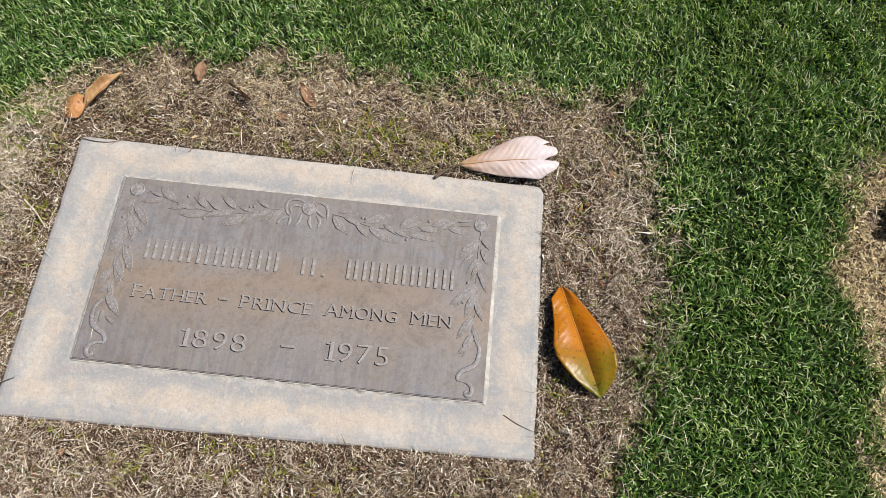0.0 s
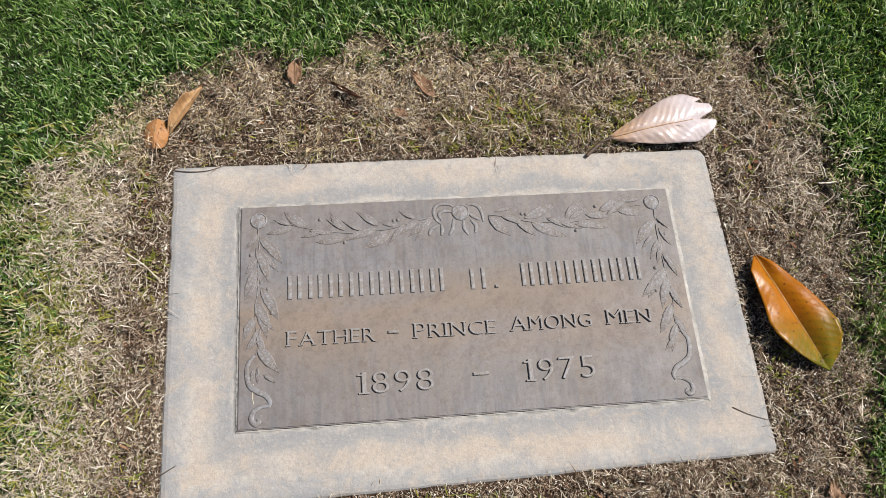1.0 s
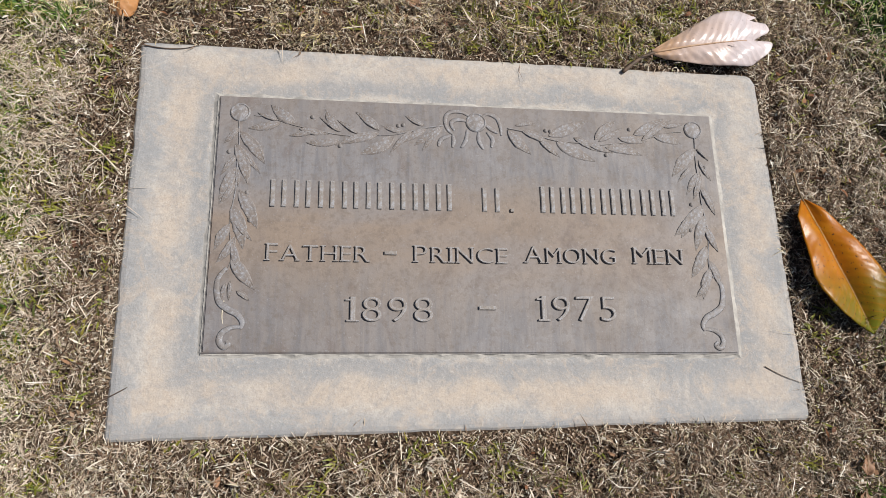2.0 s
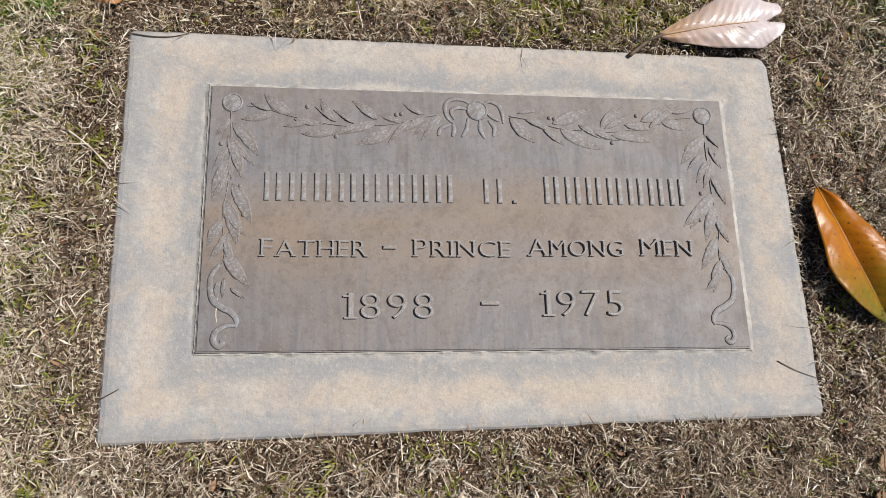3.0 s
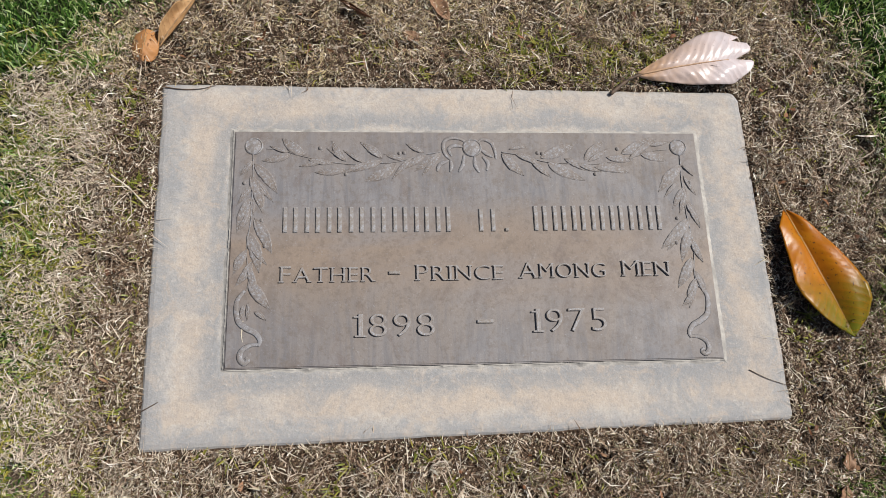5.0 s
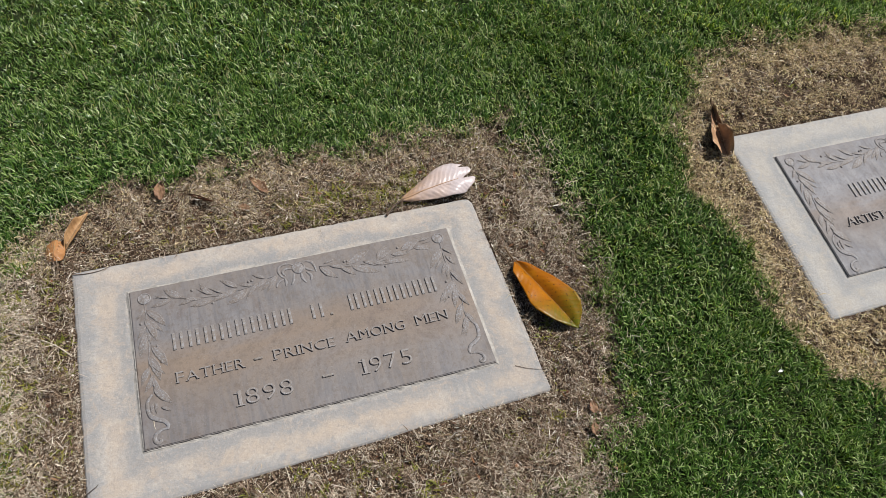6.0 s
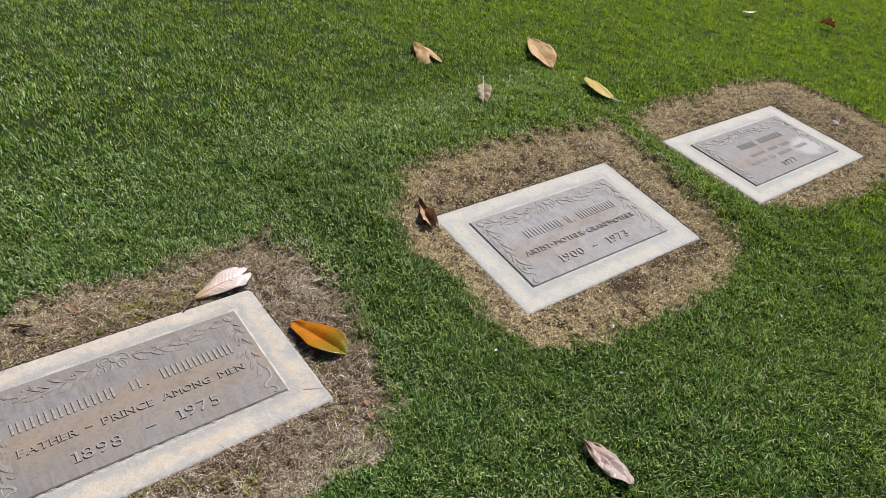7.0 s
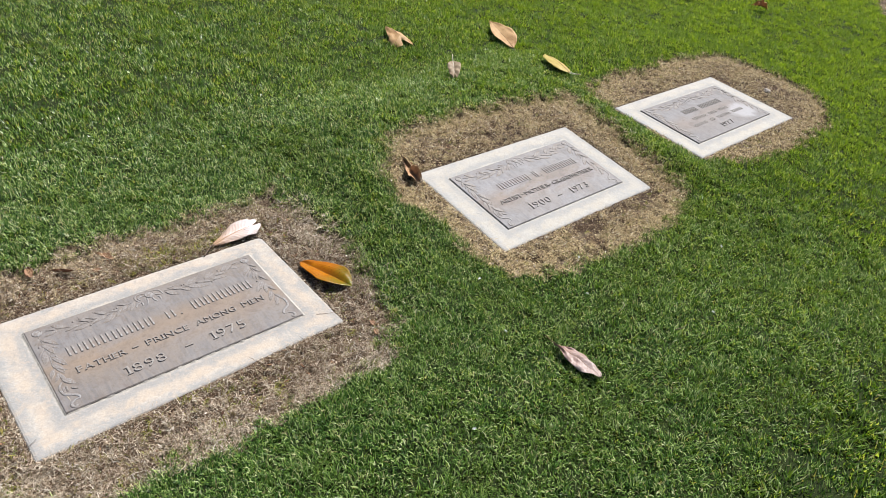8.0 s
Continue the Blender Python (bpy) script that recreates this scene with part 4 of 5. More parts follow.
LEMON = leaf_material("yellow_green_leaf", (0.44, 0.33, 0.09), (0.48, 0.38, 0.12), (0.32, 0.23, 0.05), 0.4, 0.45, 0.4, 0.15)
GREY_LEAF = leaf_material("grey_tan_leaf", (0.29, 0.215, 0.14), (0.32, 0.245, 0.165), (0.17, 0.12, 0.075), 0.5, 0.55, 0.3, 0.10, (0.25, 0.195, 0.135))


def put_leaf(x0, y0, x1, y1, z0, z1, width, material, label, roll=0.0, **shape):
    if material is not PINK:
        under = float(ground_height((x0 + x1) / 2, (y0 + y1) / 2)) + (0.008 if patch_depth((x0 + x1) / 2, (y0 + y1) / 2) < 0 else 0.0)
        z0, z1 = z0 + under, z1 + under
    m, length = lying(x0, y0, x1, y1, z0, z1, roll)
    return fallen_leaf(m, length, width, material, label, **shape)


put_leaf(0.236, 0.238, 0.399, 0.263, 0.010, 0.019, 0.092, PINK, "pale pink magnolia leaf resting on the marker's edge", roll=4,
         fold=16, arch=0.006, curl=-0.45, notch=0.15, split=0.13, tear=0.22, stalk_material=TWIG, ripple=0.004, pleat=0.00032, rib=0.0016, rib_material=TAN_RIB, stalk=0.265, stalk_drop=0.003, stalk_side=-0.019, seed=21,
         halves=((0.05, 0.22, 0.34, 0.46, 0.56, 0.64, 0.70, 0.73, 0.73, 0.70, 0.62), (0.06, 0.22, 0.39, 0.55, 0.70, 0.84, 0.96, 1.04, 1.06, 1.04, 0.92)))
put_leaf(0.412, 0.040, 0.477, -0.130, 0.006, 0.006, 0.095, AMBER, "glossy amber magnolia leaf turning green at its tip", roll=6,
         fold=35, arch=0.003, curl=-0.26, ripple=0.004, pleat=0.00022, stalk=0.19, stalk_drop=-0.006, seed=22, rib_material=AMBER_RIB, rib=0.0009,
         halves=((0.06, 0.50, 0.58, 0.68, 0.82, 0.97, 0.98, 0.84, 0.64, 0.36, 0.0), (0.04, 0.28, 0.44, 0.57, 0.69, 0.80, 0.88, 0.91, 0.82, 0.56, 0.0)))
put_leaf(0.806, -0.618, 0.821, -0.776, 0.024, 0.022, 0.056, PINK_DULL, "dull pink magnolia leaf folded on the grass",
         fold=14, arch=0.006, curl=-0.3, ripple=0.012, stalk=0.20, stalk_drop=-0.004, peak=0.60, blunt=0.55, waist=1.5, seed=23, rib=0.0007, rib_material=TAN_RIB, roll=2)
put_leaf(0.976, 0.290, 0.946, 0.155, 0.012, 0.000, 0.084, CURLED, "light brown curled leaf standing open beside a marker",
         fold=46, arch=-0.008, curl=0.25, ripple=0.018, stalk=0.10, stalk_drop=-0.012, ragged=0.15, seed=24, roll=26,
         halves=((0.05, 0.30, 0.45, 0.62, 0.80, 0.95, 1.0, 0.95, 0.75), (0.05, 0.2, 0.28, 0.5, 0.85, 1.0, 1.0, 0.9, 0.6)))
put_leaf(1.690, 1.365, 1.672, 1.165, 0.036, 0.028, 0.150, TAN_LEAF, "dry tan leaf split at its end, on grass",
         fold=-14, arch=0.012, notch=0.26, ripple=0.010, stalk=0.0, ragged=0.12, seed=25, curl=-0.2,
         halves=((0.08, 0.24, 0.40, 0.55, 0.68, 0.80, 0.88, 0.94, 0.86), (0.08, 0.22, 0.36, 0.50, 0.62, 0.74, 0.84, 0.90, 0.84)))
put_leaf(2.150, 0.930, 2.255, 1.225, 0.020, 0.036, 0.120, TAN_LEAF, "dry tan leaf with dark veins, on grass", roll=-10,
         fold=9, arch=0.006, curl=0.10, ripple=0.008, stalk=0.10, seed=26,
         halves=((0.05, 0.60, 0.92, 1.0, 0.92, 0.74, 0.50, 0.24, 0.0), (0.05, 0.50, 0.80, 0.92, 0.86, 0.70, 0.48, 0.22, 0.0)))
put_leaf(1.632, 0.800, 1.576, 0.712, 0.052, 0.018, 0.064, GREY_LEAF, "grey-tan leaf propped up on the grass", roll=6,
         fold=24, arch=0.004, curl=-0.2, notch=0.22, ripple=0.006, stalk=0.30, stalk_drop=-0.006, seed=27, rib=0.0014, rib_material=PALE_STALK, stalk_material=PALE_STALK,
         halves=((0.10, 0.60, 0.84, 0.88, 0.84, 0.78, 0.70, 0.62, 0.46), (0.10, 0.78, 1.0, 1.0, 0.92, 0.80, 0.70, 0.60, 0.46)))
put_leaf(2.098, 0.518, 2.134, 0.716, 0.022, 0.026, 0.088, LEMON, "yellow-green narrow leaf on grass", roll=8,
         fold=-6, arch=0.010, curl=-0.2, ripple=0.005, stalk=0.32, stalk_drop=-0.022, stalk_material=PALE_STALK, peak=0.4, blunt=0.5, waist=0.8, rib=0.0016, rib_material=TAN_RIB, seed=28)
put_leaf(4.110, 0.780, 4.180, 0.700, 0.030, 0.020, 0.070, RUST, "small red-brown curled leaf on grass", roll=20,
         fold=24, arch=0.012, curl=0.3, ripple=0.012, stalk=0.0, ragged=0.3, seed=29)
put_leaf(3.780, 1.075, 3.860, 1.030, 0.03, 0.035, 0.030, PINK_DULL, "small pale leaf on grass", fold=-14, stalk=0.9, seed=30)
put_leaf(-0.425, 0.298, -0.427, 0.250, 0.005, 0.005, 0.040, RUST, "rust-orange broken leaf on bare soil",
         fold=-14, arch=0.006, ripple=0.002, stalk=0.0, peak=0.5, blunt=0.30, waist=0.3, seed=31, curl=-0.25, rib=0.0004)
put_leaf(-0.412, 0.270, -0.364, 0.350, 0.004, 0.008, 0.034, TAN_LEAF, "narrow curled tan leaf on bare soil",
         fold=24, arch=0.008, curl=0.5, ripple=0.006, stalk=0.0, seed=32, peak=0.4, roll=10)
put_leaf(-0.226, 0.395, -0.229, 0.345, 0.010, 0.007, 0.022, DULL_RUST, "small torn brown leaf on bare soil",
         fold=15, ripple=0.004, stalk=0.0, ragged=0.3, seed=33)
put_leaf(-0.182, 0.352, -0.130, 0.318, 0.008, 0.007, 0.022, BROWN, "thin brown curled leaf on bare soil",
         fold=50, arch=-0.008, curl=0.6, ripple=0.003, stalk=0.0, seed=34)
put_leaf(-0.055, 0.366, -0.022, 0.318, 0.008, 0.005, 0.022, DULL_RUST, "narrow rust leaf on dry grass",
         fold=25, ripple=0.004, stalk=0.0, ragged=0.2, seed=35)
put_leaf(-0.088, 0.298, -0.064, 0.287, 0.006, 0.006, 0.016, DULL_RUST, "rust leaf scrap on bare soil", fold=10, ripple=0.002, stalk=0.0, ragged=0.3, seed=36)
put_leaf(0.446, -0.266, 0.440, -0.292, 0.006, 0.006, 0.016, DULL_RUST, "rust leaf scrap on dry grass", fold=18, ripple=0.003, stalk=0.0, ragged=0.3, seed=37)
put_leaf(0.431, -0.306, 0.424, -0.332, 0.006, 0.006, 0.016, DULL_RUST, "rust leaf scrap on dry grass", fold=12, ripple=0.003, stalk=0.0, ragged=0.3, seed=38)


# ---------------------------------------------------------------- twigs, stones, petals
def twig(points, r, material, label, name="twig"):
    pts = curve_points(points, 6)
    bm = tube(pts, [r * (1.0 - 0.6 * k / len(pts)) for k in range(len(pts))], 6)
    return tagged(part(name, bm, material, smooth=True), label, "twig")


twig([(-0.520, 0.130, 0.0), (-0.490, 0.112, 0.004), (-0.462, 0.098, 0.003), (-0.430, 0.074, 0.004), (-0.408, 0.050, 0.001)], 0.0018, PALE_STALK, "long bleached grass stalk on soil", "grass_stalk")
twig([(-0.436, 0.092, 0.0), (-0.440, 0.078, 0.004), (-0.432, 0.072, 0.004)], 0.0009, PALE_STALK, "short bleached grass stalk on soil", "grass_stalk")
twig([(0.337, -0.167, 0.0012), (0.360, -0.179, 0.0014), (0.392, -0.190, 0.0012)], 0.0006, TWIG, "dark thin twig lying on concrete")
twig([(-0.412, -0.206, 0.003), (-0.394, -0.197, 0.003), (-0.377, -0.188, 0.005)], 0.0009, TWIG, "reddish thin twig over the slab edge")
twig([(-0.402, 0.218, 0.001), (-0.378, 0.214, 0.0015), (-0.352, 0.215, 0.0012), (-0.330, 0.222, 0.001)], 0.0009, TWIG, "dark bent twig on the slab corner")
twig([(-0.285, -0.095, PLATE + 0.001), (-0.286, -0.112, PLATE + 0.0015), (-0.284, -0.122, PLATE + 0.001)], 0.0010, PALE_STALK, "white grass stalk on bronze", "grass_stalk")
twig([(1.14, -0.78, 0.024), (1.165, -0.790, 0.028), (1.19, -0.785, 0.024)], 0.0016, TWIG, "small brown twig lying on the grass")
twig([(1.10, -0.62, 0.026), (1.085, -0.635, 0.030), (1.06, -0.640, 0.026)], 0.0009, PALE_STALK, "bleached grass stalk on the lawn", "grass_stalk")


def lump(x, y, size, material, name, label, category, seed, flat=0.6):
    bm = bmesh.new()
    bmesh.ops.create_icosphere(bm, subdivisions=2, radius=size / 2)
    for v in bm.verts:
        v.co *= 1 + 0.35 * noise.noise(v.co * (3.0 / size) + Vector((seed, 0, 0)))
        v.co.z *= flat
    ob = part(name, bm, material, smooth=False)
    ob.location = (x, y, float(ground_height(x, y)) + 0.3 * size * flat)
    return tagged(ob, label, category)


lump(3.02, 0.02, 0.035, PEBBLE, "stone", "pale rough stone on dry soil", "stone", 4)


def petal(x, y, z, turn, seed):
    bm = bmesh.new()
    grid = []
    for lift in (0.0, -0.0004):
        grid.append([[bm.verts.new((0.010 * (i / 4 - 0.5), 0.006 * (j / 4 - 0.5) * math.sin(math.pi * (0.12 + 0.76 * i / 4)), 0.004 * ((j / 2 - 1) ** 2) + lift)) for j in range(5)] for i in range(5)])
        for i in range(4):
            for j in range(4):
                g = grid[-1]
                q = (g[i][j], g[i + 1][j], g[i + 1][j + 1], g[i][j + 1])
                bm.faces.new(q if lift == 0.0 else q[::-1])
    ob = part("petal", bm, PETAL, smooth=True)
    ob.matrix_world = pose(x, y, z, 15 * math.sin(seed), 12 * math.cos(seed), turn)
    return tagged(ob, "small white petal on the grass", "petal", "scattered white petals")


for k, (x, y) in enumerate(((1.610, 0.560), (0.812, 1.000), (0.712, -0.520), (1.032, -0.537), (0.801, -0.315), (1.144, -0.402), (0.66, 0.60), (1.32, 0.66), (0.90, 0.72), (1.62, -0.62), (1.30, -0.80), (0.42, -0.72))):
    petal(x, y, 0.028, 47 * k, k)


# ---------------------------------------------------------------- grass and straw
def ribbons(x, y, z, turn, length, width, rise0, rise1, roll=None):
    """Blades of two joints: 5 corners and 3 triangles each. rise0, rise1: the slope of the lower and the upper joint, in radians."""
    n = len(x)
    ca, sa = np.cos(turn), np.sin(turn)
    half = length * 0.5
    p0 = np.stack([x, y, z], 1)
    d0 = np.stack([np.cos(rise0) * ca, np.cos(rise0) * sa, np.sin(rise0)], 1) * half[:, None]
    d1 = np.stack([np.cos(rise1) * ca, np.cos(rise1) * sa, np.sin(rise1)], 1) * half[:, None]
    roll = np.zeros(n) if roll is None else roll
    side = np.stack([-sa * np.cos(roll), ca * np.cos(roll), np.sin(roll)], 1) * (width * 0.5)[:, None]
    p1, p2 = p0 + d0, p0 + d0 + d1
    verts = np.stack([p0 - side * 0.8, p0 + side * 0.8, p1 + side, p1 - side, p2], 1).reshape(-1, 3)
    at = (np.arange(n) * 5)[:, None, None]
    tris = (at + np.array([[0, 1, 2], [0, 2, 3], [3, 2, 4]])[None]).reshape(-1, 3)
    return verts, tris


def strips(x, y, z, turn, length, width, rise, roll, kink, droop):
    """Short straws, pointed at both ends and bent in the middle: 4 corners and 2 triangles each."""
    ca, sa = np.cos(turn), np.sin(turn)
    half = (length * 0.5)[:, None]
    p0 = np.stack([x, y, z], 1)
    p1 = p0 + np.stack([np.cos(rise) * ca, np.cos(rise) * sa, np.sin(rise)], 1) * half
    p2 = p1 + np.stack([np.cos(rise - droop) * np.cos(turn + kink), np.cos(rise - droop) * np.sin(turn + kink), np.sin(rise - droop)], 1) * half
    side = np.stack([-sa * np.cos(roll), ca * np.cos(roll), np.sin(roll)], 1) * (width * 0.72)[:, None]
    return np.stack([p0, p1 + side, p2, p1 - side], 1).reshape(-1, 3)


def spikes(x, y, z, turn, length, width, rise, roll):
    """Straight pointed blades for grass further off: one triangle each."""
    ca, sa = np.cos(turn), np.sin(turn)
    p0 = np.stack([x, y, z], 1)
    p1 = p0 + np.stack([np.cos(rise) * ca, np.cos(rise) * sa, np.sin(rise)], 1) * length[:, None]
    side = np.stack([-sa * np.cos(roll), ca * np.cos(roll), np.sin(roll)], 1) * (width * 0.5)[:, None]
    return np.stack([p0 - side, p0 + side, p1], 1).reshape(-1, 3)


FACES = {3: np.array([[0, 1, 2]]), 4: np.array([[0, 1, 3], [1, 2, 3]]), 5: np.array([[0, 1, 2], [0, 2, 3], [3, 2, 4]])}


def many(name, pieces, corners, material, label, category):
    """All blades or straws of one sort as one mesh. corners: of each piece."""
    v = np.concatenate(pieces)
    t = ((np.arange(len(v) // corners) * corners)[:, None, None] + FACES[corners][None]).reshape(-1, FACES[corners].shape[1])
    return tagged(sheet(name, v, t, [material]), label, category, kind="stuff")


def scatter(rng, x0, x1, y0, y1, per_m2):
    n = int((x1 - x0) * (y1 - y0) * per_m2)
    return rng.uniform(x0, x1, n), rng.uniform(y0, y1, n)


def lawn(name, zones, label, seed, corners):
    rng = np.random.default_rng(seed)
    green, sick = [], []
    for (x0, x1, y0, y1), hole, per_m2, length, width in zones:
        x, y = scatter(rng, x0, x1, y0, y1, per_m2)
        if hole:
            out = ~((x > hole[0]) & (x < hole[1]) & (y > hole[2]) & (y < hole[3]))
            x, y = x[out], y[out]
        depth = patch_depth(x, y)
        thin = (x < -0.40) & (y < 0.235 + 0.06 * (rough_b(x, y, 0.05) - 0.5))     # the thin, bleached side
        blur = np.where(thin, 0.150, np.where((x > 0.35) & (x < 0.75) & (y > 0.02) & (y < 0.33), 0.055, 0.016))
        keep = rng.random(len(x)) < np.clip((depth + np.where(thin, 0.040, 0.024)) / blur, 0, 1)
        keep &= (rng.random(len(x)) < (0.80 + 0.35 * rough_b(x, y, 0.16) if corners == 5 else 0.50 + 0.45 * rough_b(x, y, 0.16) + 0.45 * rough_c(x, y, 0.06))) & (slab_depth(x, y) > 0.026)
        if (x0, x1, y0, y1) == OUTER:
            away = np.maximum(np.maximum(WIDE[0] - x, x - WIDE[1]) / 4.0, np.maximum(WIDE[2] - y, y - WIDE[3]) / 4.0)
            keep &= rng.random(len(x)) > away
        x, y, depth, thin = x[keep], y[keep], depth[keep], thin[keep]
        n = len(x)
        edge = np.clip(depth / 0.05, 0.45, 1)
        long = length * rng.uniform(0.55, 1.25, n) * (0.78 + 0.22 * edge) * (0.60 + 0.80 * rough_c(x, y, 0.040)) * np.clip(1.0 + (x + 0.45) * 1.6, 0.65, 1.0)
        turn = 5.0 * rough_a(x, y, 0.045) + rng.normal(0, 1.5, n)
        wide = width * rng.uniform(0.6, 1.3, n)
        foot = ground_height(x, y) - 0.002
        if corners == 5:
            rise = rng.uniform(0.62, 1.45, n)
            v = ribbons(x, y, foot, turn, long, wide, rise, rise - rng.uniform(0.15, 1.0, n), rng.normal(0, 0.5, n))[0]
        else:
            v = spikes(x, y, foot, turn, long, wide, rng.uniform(0.50, 1.30, n), rng.normal(0, 0.5, n))
        # blades that have yellowed at the rims of the worn patches
        dry = rng.random(n) < np.where(x > 0.75, 0.85, 0.6) * np.clip(1 - (depth + 0.01) / np.where(x > 0.75, 0.055, np.where(thin, 0.24, np.where((x > 0.35) & (y > 0.0), 0.07, 0.035))), 0, 1)
        green.append(v.reshape(n, corners, 3)[~dry].reshape(-1, 3))
        sick.append(v.reshape(n, corners, 3)[dry].reshape(-1, 3))
    many(name, green, corners, GRASS, label, "grass")
    many("yellowed_grass", sick, corners, YELLOWED, "yellowing short grass at the rims of bare soil", "grass")


lawn("lawn_grass", [(CLOSE, None, 92000, 0.020, 0.0021), (NEAR, CLOSE, 60000, 0.021, 0.0027)], "short mown green lawn with a few dry blades", 41, 5)
lawn("distant_grass", [(MIDDLE, NEAR, 38000, 0.021, 0.0054), (WIDE, MIDDLE, 6000, 0.032, 0.019), (OUTER, WIDE, 1300, 0.05, 0.036)], "short mown lawn further off", 42, 3)


def straw(seed):
    """Dead straw on the worn patches: clumped, brown and broken towards the slabs, bleached and longer towards the grass, with dark soil between."""
    rng = np.random.default_rng(seed)
    brown, bleached, golden = [], [], []
    for k, (line, per_m2, sunny) in enumerate(zip(OUTLINES, (620000, 300000, 170000, 24000), (0.46, 1.0, 1.0, 1.0))):
        (x0, y0), (x1, y1) = line.min(0) - 0.08, line.max(0) + 0.08
        x, y = scatter(rng, x0, x1, y0, y1, per_m2)
        inside = slab_depth(x, y) > 0.0005
        x, y = x[inside], y[inside]
        d = patch_depth(x, y)
        clump = 0.45 * rough_a(x, y, 0.013) + 0.30 * rough_b(x, y, 0.028) + 0.25 * rough_c(x, y, 0.10)
        rim = np.clip((d + 0.13) / 0.13, 0, 1)
        left = np.clip((-0.43 - x) / 0.06, 0, 1) * (y > -0.30)
        fore = np.clip((-0.25 - y) / 0.02, 0, 1) * (k == 0)
        bare_top = np.exp(-((y - 0.26) / 0.035) ** 2) * (x < 0.35) * (k == 0) + 2.2 * np.exp(-((y + 0.28) / 0.045) ** 2) * (x > 1.0) * (k == 1) * (1 - 0.6 * rim)
        hollow = (np.exp(-((x - 0.505) / 0.032) ** 2 - ((y - 0.345) / 0.055) ** 2) + 0.9 * np.exp(-((x + 0.437) / 0.022) ** 2 - ((y - 0.10) / 0.13) ** 2)) * (k == 0)
        level = (0.465 if k == 0 else 0.43) + 0.13 * hollow - 0.12 * rim + 0.02 * left - 0.07 * fore + 0.06 * bare_top - (0.0, 0.06, 0.08, 0.15)[k]
        cover = np.clip((clump - level) / 0.15, 0.11, 1) * 0.75
        keep = rng.random(len(x)) < np.clip((np.where((x < -0.45) & (y < 0.23), 0.10, 0.03) - d) / np.where((x < -0.45) & (y < 0.23), 0.12, 0.05), 0, 1) * cover
        x, y, rim, left, fore, clump, hollow = x[keep], y[keep], rim[keep], left[keep], fore[keep], clump[keep], hollow[keep]
        n = len(x)
        turn = rng.uniform(0, 2 * np.pi, n) * 0.7 + 5.0 * rough_a(x, y, 0.024)
        dull = np.clip((x - 0.40) / 0.05, 0, 1) * (k == 0)     # the side where the mat is short, dark and mossy
        long = (rng.gamma(1.6, 0.0046, n) + 0.0025) * (1 - 0.25 * dull - 0.15 * left)
        near_slab = slab_depth(x + 0.7 * long * np.cos(turn), y + 0.7 * long * np.sin(turn)) < 0.001
        long = np.where(near_slab & (rng.random(n) < 0.85), long * 0.45, long)
        flake = rng.random(n) < 0.12 * (1 - left)
        long = np.where(flake, long * 0.55, long)
        wide = np.where(flake, rng.uniform(0.0012, 0.0030, n), rng.gamma(3.0, 0.00016, n) + 0.00022) * (1.05, 1.4, 1.7, 3.0)[k]
        mound = 0.013 * np.clip((clump - 0.38) / 0.25, 0, 1) * np.clip(slab_depth(x, y) / 0.02, 0.25, 1)
        v = strips(x, y, ground_height(x, y) + rng.uniform(0.0, 1.0, n) * (0.003 + mound), turn, long * 1.15, wide, rng.normal(0.24, 0.40, n), rng.normal(0, 0.7, n), rng.normal(0, 0.6, n), rng.normal(0.3, 0.5, n))
        pale = rng.random(n) < (0.19, 0.62, 0.68, 0.62)[k] + 0.10 * (y > 0.24) * (k == 0) + sunny * rim * (0.2 + 1.0 * rough_c(x, y, 0.12)) + left * (0.18 + 0.35 * rim) + 0.35 * np.exp(-((x - 0.52) / 0.05) ** 2 - ((y - 0.22) / 0.09) ** 2) + 0.15 * (y < -0.24) * rim + 0.22 * (rough_b(x, y, 0.07) > 0.60) - 0.16 * dull - 0.12 * fore * (x > 0.2) - 0.45 * hollow
        pale &= ~flake | (rng.random(n) < 0.1)
        brown.append(v.reshape(n, 4, 3)[~pale].reshape(-1, 3))
        rich = pale & ((k > 0) | ((y > 0.23) & (rng.random(n) < 0.5)))
        golden.append(v.reshape(n, 4, 3)[rich].reshape(-1, 3))
        bleached.append(v.reshape(n, 4, 3)[pale & ~rich].reshape(-1, 3))
    # crumbs of straw and soil all over the nearest patch
    (x0, y0), (x1, y1) = OUTLINES[0].min(0), OUTLINES[0].max(0)
    x, y = scatter(rng, x0, x1, y0, y1, 190000)
    keep = (slab_depth(x, y) > 0.001) & (patch_depth(x, y) < 0.01)
    x, y = x[keep], y[keep]
    n = len(x)
    brown.append(strips(x, y, ground_height(x, y) + rng.uniform(0.0, 0.003, n), rng.uniform(0, 2 * np.pi, n), rng.uniform(0.0020, 0.0060, n), rng.uniform(0.0008, 0.0020, n), rng.normal(0.1, 0.35, n), rng.normal(0, 0.6, n), rng.normal(0, 0.5, n), rng.normal(0.1, 0.5, n)))
    # a fringe that hangs over the slabs' edges
    fringe = []
    for m, corners, n in zip(MARKERS, SLABS, (1500, 800, 450)):
        at = np.array(corners)
        side, f = rng.integers(0, 4, n), rng.random(n)
        a, b = at[side], at[(side + 1) % 4]
        way = (b - a) / np.linalg.norm(b - a, axis=1)[:, None]
        out = np.stack([way[:, 1], -way[:, 0]], 1)
        p = a + (b - a) * f[:, None] + out * rng.uniform(0.001, 0.010, n)[:, None]
        x, y = m.translation.x + p[:, 0] * m[0][0] + p[:, 1] * m[0][1], m.translation.y + p[:, 0] * m[1][0] + p[:, 1] * m[1][1]
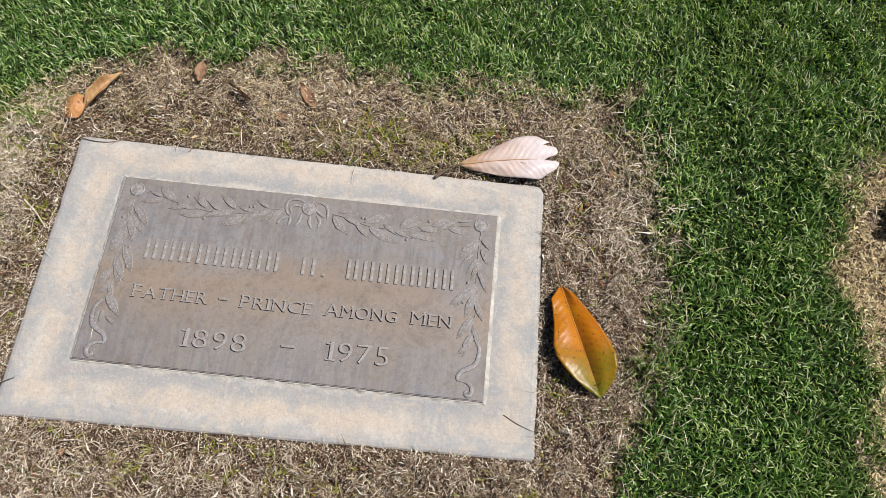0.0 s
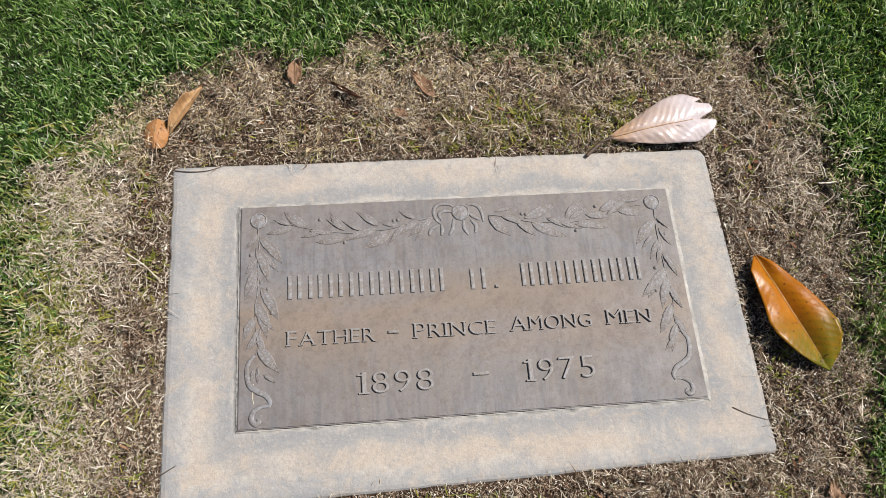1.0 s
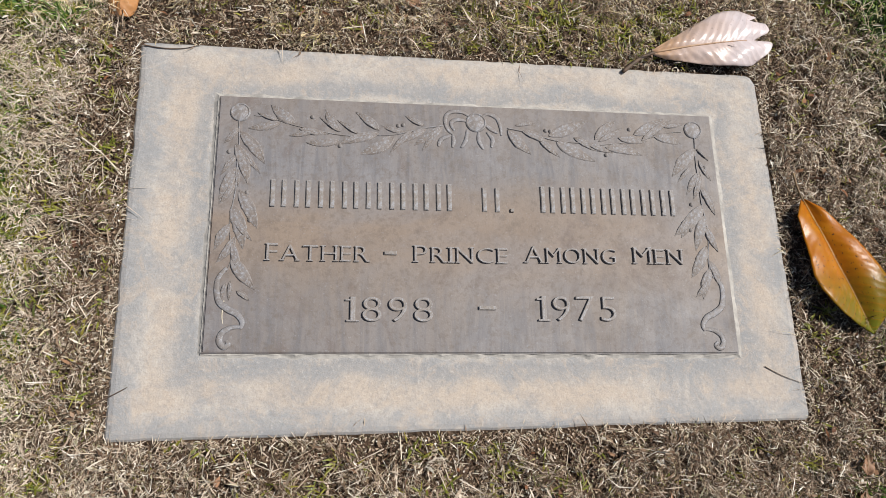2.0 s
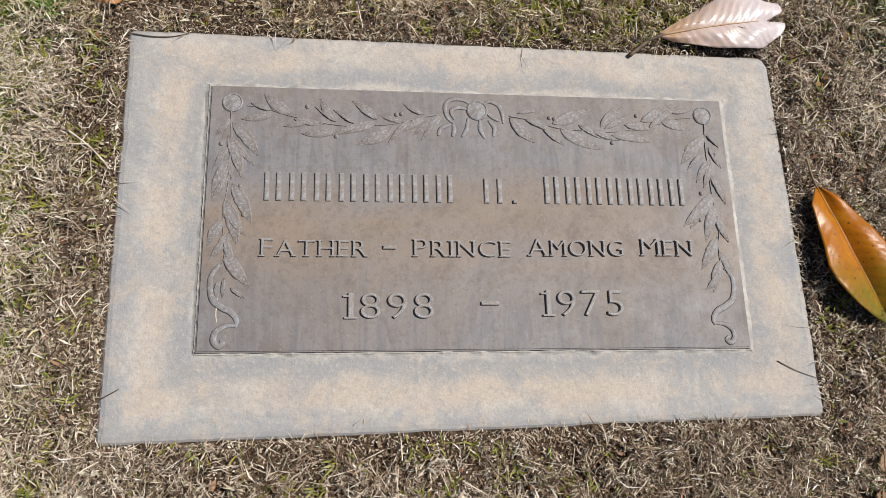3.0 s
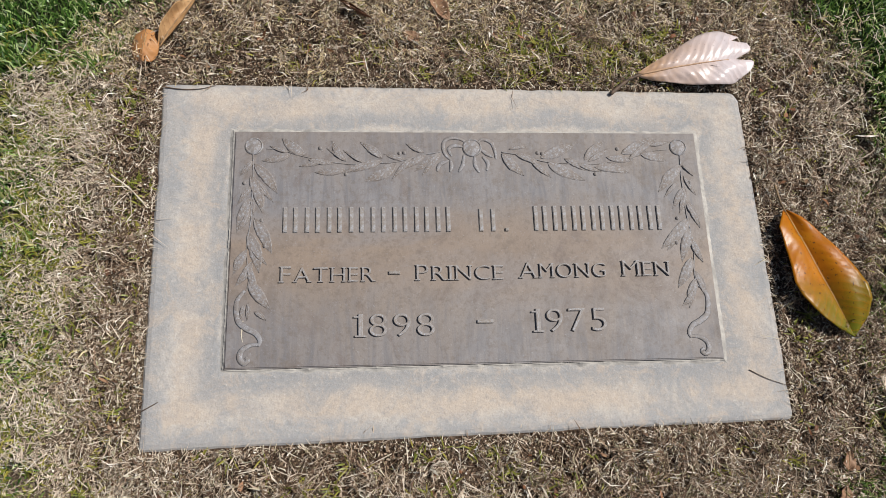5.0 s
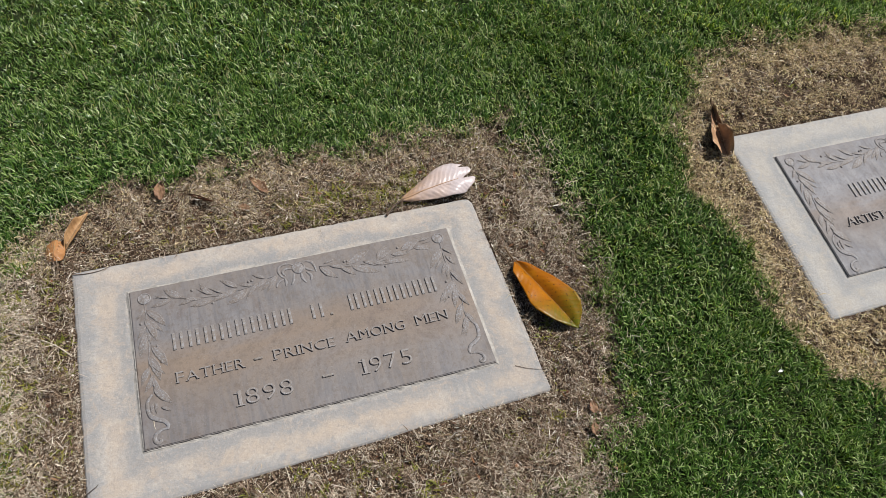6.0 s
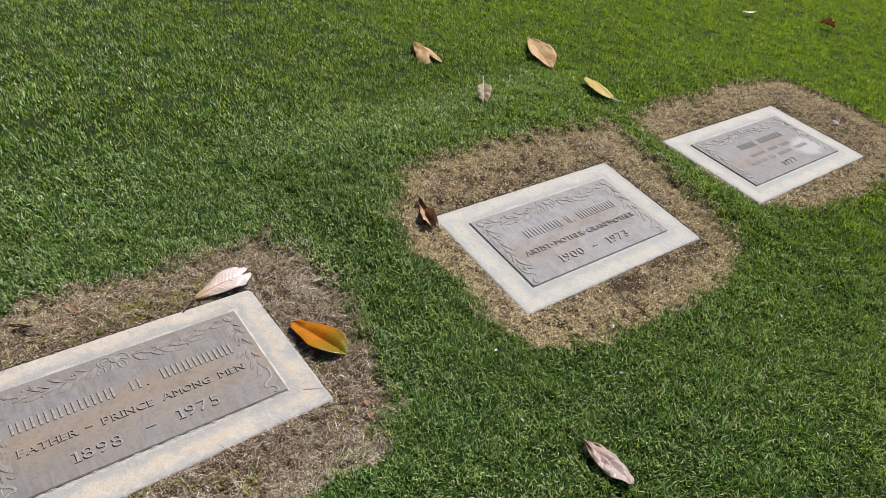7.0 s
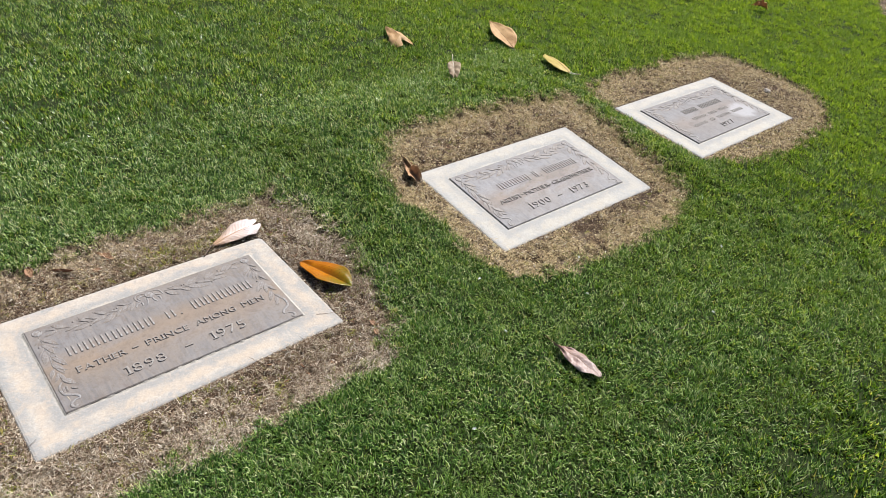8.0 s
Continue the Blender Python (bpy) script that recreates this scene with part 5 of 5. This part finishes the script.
        inward = np.arctan2(-out[:, 1], -out[:, 0]) + rng.normal(0, 1.0, n)
        long = rng.gamma(2.0, 0.0042, n) + 0.004
        rise = rng.uniform(0.20, 0.8, n)
        sharp = np.where(f < np.clip(rough_a(x, y, 0.05) * 1.6 - 0.1, 0.15, 1), 1.0, 0.55)
        fringe.append(ribbons(x, y, ground_height(x, y), inward, long * sharp, rng.uniform(0.0005, 0.0012, n), rise, rise - rng.uniform(0.4, 1.3, n), rng.normal(0, 0.5, n))[0])
    # flakes of broken leaves
    flakes = []
    for x0, x1, y0, y1, n in ((-0.42, 0.40, 0.24, 0.40, 150), (-0.52, -0.41, -0.35, 0.25, 30), (0.40, 0.54, -0.35, 0.30, 40), (-0.40, 0.45, -0.40, -0.25, 60), (0.86, 1.9, -0.38, 0.45, 120), (2.1, 3.2, -0.3, 0.42, 80)):
        x, y = rng.uniform(x0, x1, n), rng.uniform(y0, y1, n)
        clear = (slab_depth(x, y) > 0.012) & (patch_depth(x, y) < -0.01)
        x, y = x[clear], y[clear]
        n = len(x)
        rise = rng.normal(0.15, 0.3, n)
        flakes.append(ribbons(x, y, ground_height(x, y) + rng.uniform(0.004, 0.010, n), rng.uniform(0, 6.28, n), rng.gamma(3.0, 0.0022, n) + 0.003, rng.gamma(3.0, 0.0009, n) + 0.0012, rise, rise - rng.uniform(0.0, 1.4, n), rng.normal(0, 0.5, n))[0])
    # single long straws lying on top
    loose = []
    for x0, x1, y0, y1, n in ((0.40, 0.62, -0.33, 0.38, 260), (0.42, 0.60, 0.08, 0.34, 260), (-0.40, 0.40, 0.23, 0.38, 150), (-0.58, -0.41, -0.35, 0.30, 380), (-0.40, 0.40, -0.42, -0.25, 420),
                              (0.87, 1.92, 0.25, 0.45, 160), (0.87, 0.97, -0.3, 0.3, 60), (1.78, 1.98, -0.1, 0.35, 320)):
        x, y = rng.uniform(x0, x1, n), rng.uniform(y0, y1, n)
        long, turn = rng.uniform(0.012, 0.038, n), rng.uniform(0, 2 * np.pi, n)
        clear = (slab_depth(x, y) > 0.002) & (slab_depth(x + long * np.cos(turn), y + long * np.sin(turn)) > -0.006)
        x, y, long, turn = x[clear], y[clear], long[clear], turn[clear]
        n = len(x)
        rise = rng.normal(0.12, 0.15, n)
        loose.append(ribbons(x, y, ground_height(x, y) + rng.uniform(0.004, 0.013, n), turn, long, rng.uniform(0.0006, 0.0014, n), rise, rise - rng.uniform(0.0, 0.6, n), rng.normal(0, 0.4, n))[0])
    many("dry_straw", brown, 4, STRAW, "dead brown straw and clippings on bare soil", "straw")
    many("bleached_straw", bleached, 4, BLEACHED, "bleached tan straw at the rims of bare soil", "straw")
    many("golden_straw", golden, 4, GOLDEN, "golden dry straw around the pale markers", "straw")
    many("edge_straw", fringe, 5, BLEACHED, "short dry straw hanging over the slabs' edges", "straw")
    many("leaf_litter", flakes, 5, FLAKE, "small red-brown flakes of broken leaves on soil", "leaf litter")
    many("loose_straw", loose, 5, BLEACHED, "single long bleached straws lying on top", "straw")


straw(43)


def shoots(seed):
    """Small tufts of fresh yellow-green blades in the bare soil."""
    rng = np.random.default_rng(seed)
    xs, ys = [], []
    for x0, x1, y0, y1, tufts in ((-0.02, 0.28, 0.23, 0.31, 150), (-0.38, 0.35, 0.23, 0.36, 70), (-0.58, -0.41, -0.30, 0.30, 260), (-0.62, -0.50, -0.38, 0.30, 300), (-0.36, 0.45, -0.40, -0.25, 150),
                                  (0.40, 0.56, -0.30, 0.38, 90), (0.85, 1.95, 0.27, 0.47, 70), (0.85, 1.95, -0.38, -0.25, 40), (2.1, 3.2, 0.28, 0.42, 40), (2.1, 3.2, -0.3, -0.22, 24)):
        for _ in range(tufts):
            cx, cy, n = rng.uniform(x0, x1), rng.uniform(y0, y1), rng.integers(4, 12)
            xs.append(cx + rng.normal(0, 0.004, n))
            ys.append(cy + rng.normal(0, 0.004, n))
    x, y = np.concatenate(xs), np.concatenate(ys)
    keep = slab_depth(x, y) > 0.003
    x, y = x[keep], y[keep]
    n = len(x)
    rise = rng.uniform(0.4, 1.25, n)
    v, t = ribbons(x, y, ground_height(x, y) - 0.001, rng.uniform(0, 6.28, n), rng.uniform(0.008, 0.022, n), rng.uniform(0.0013, 0.0026, n), rise, rise - rng.uniform(0.1, 0.8, n))
    ob = sheet("young_grass", v, t, [SPROUT])
    return tagged(ob, "thin fresh yellow-green shoots in bare soil", "grass", kind="stuff")


shoots(47)
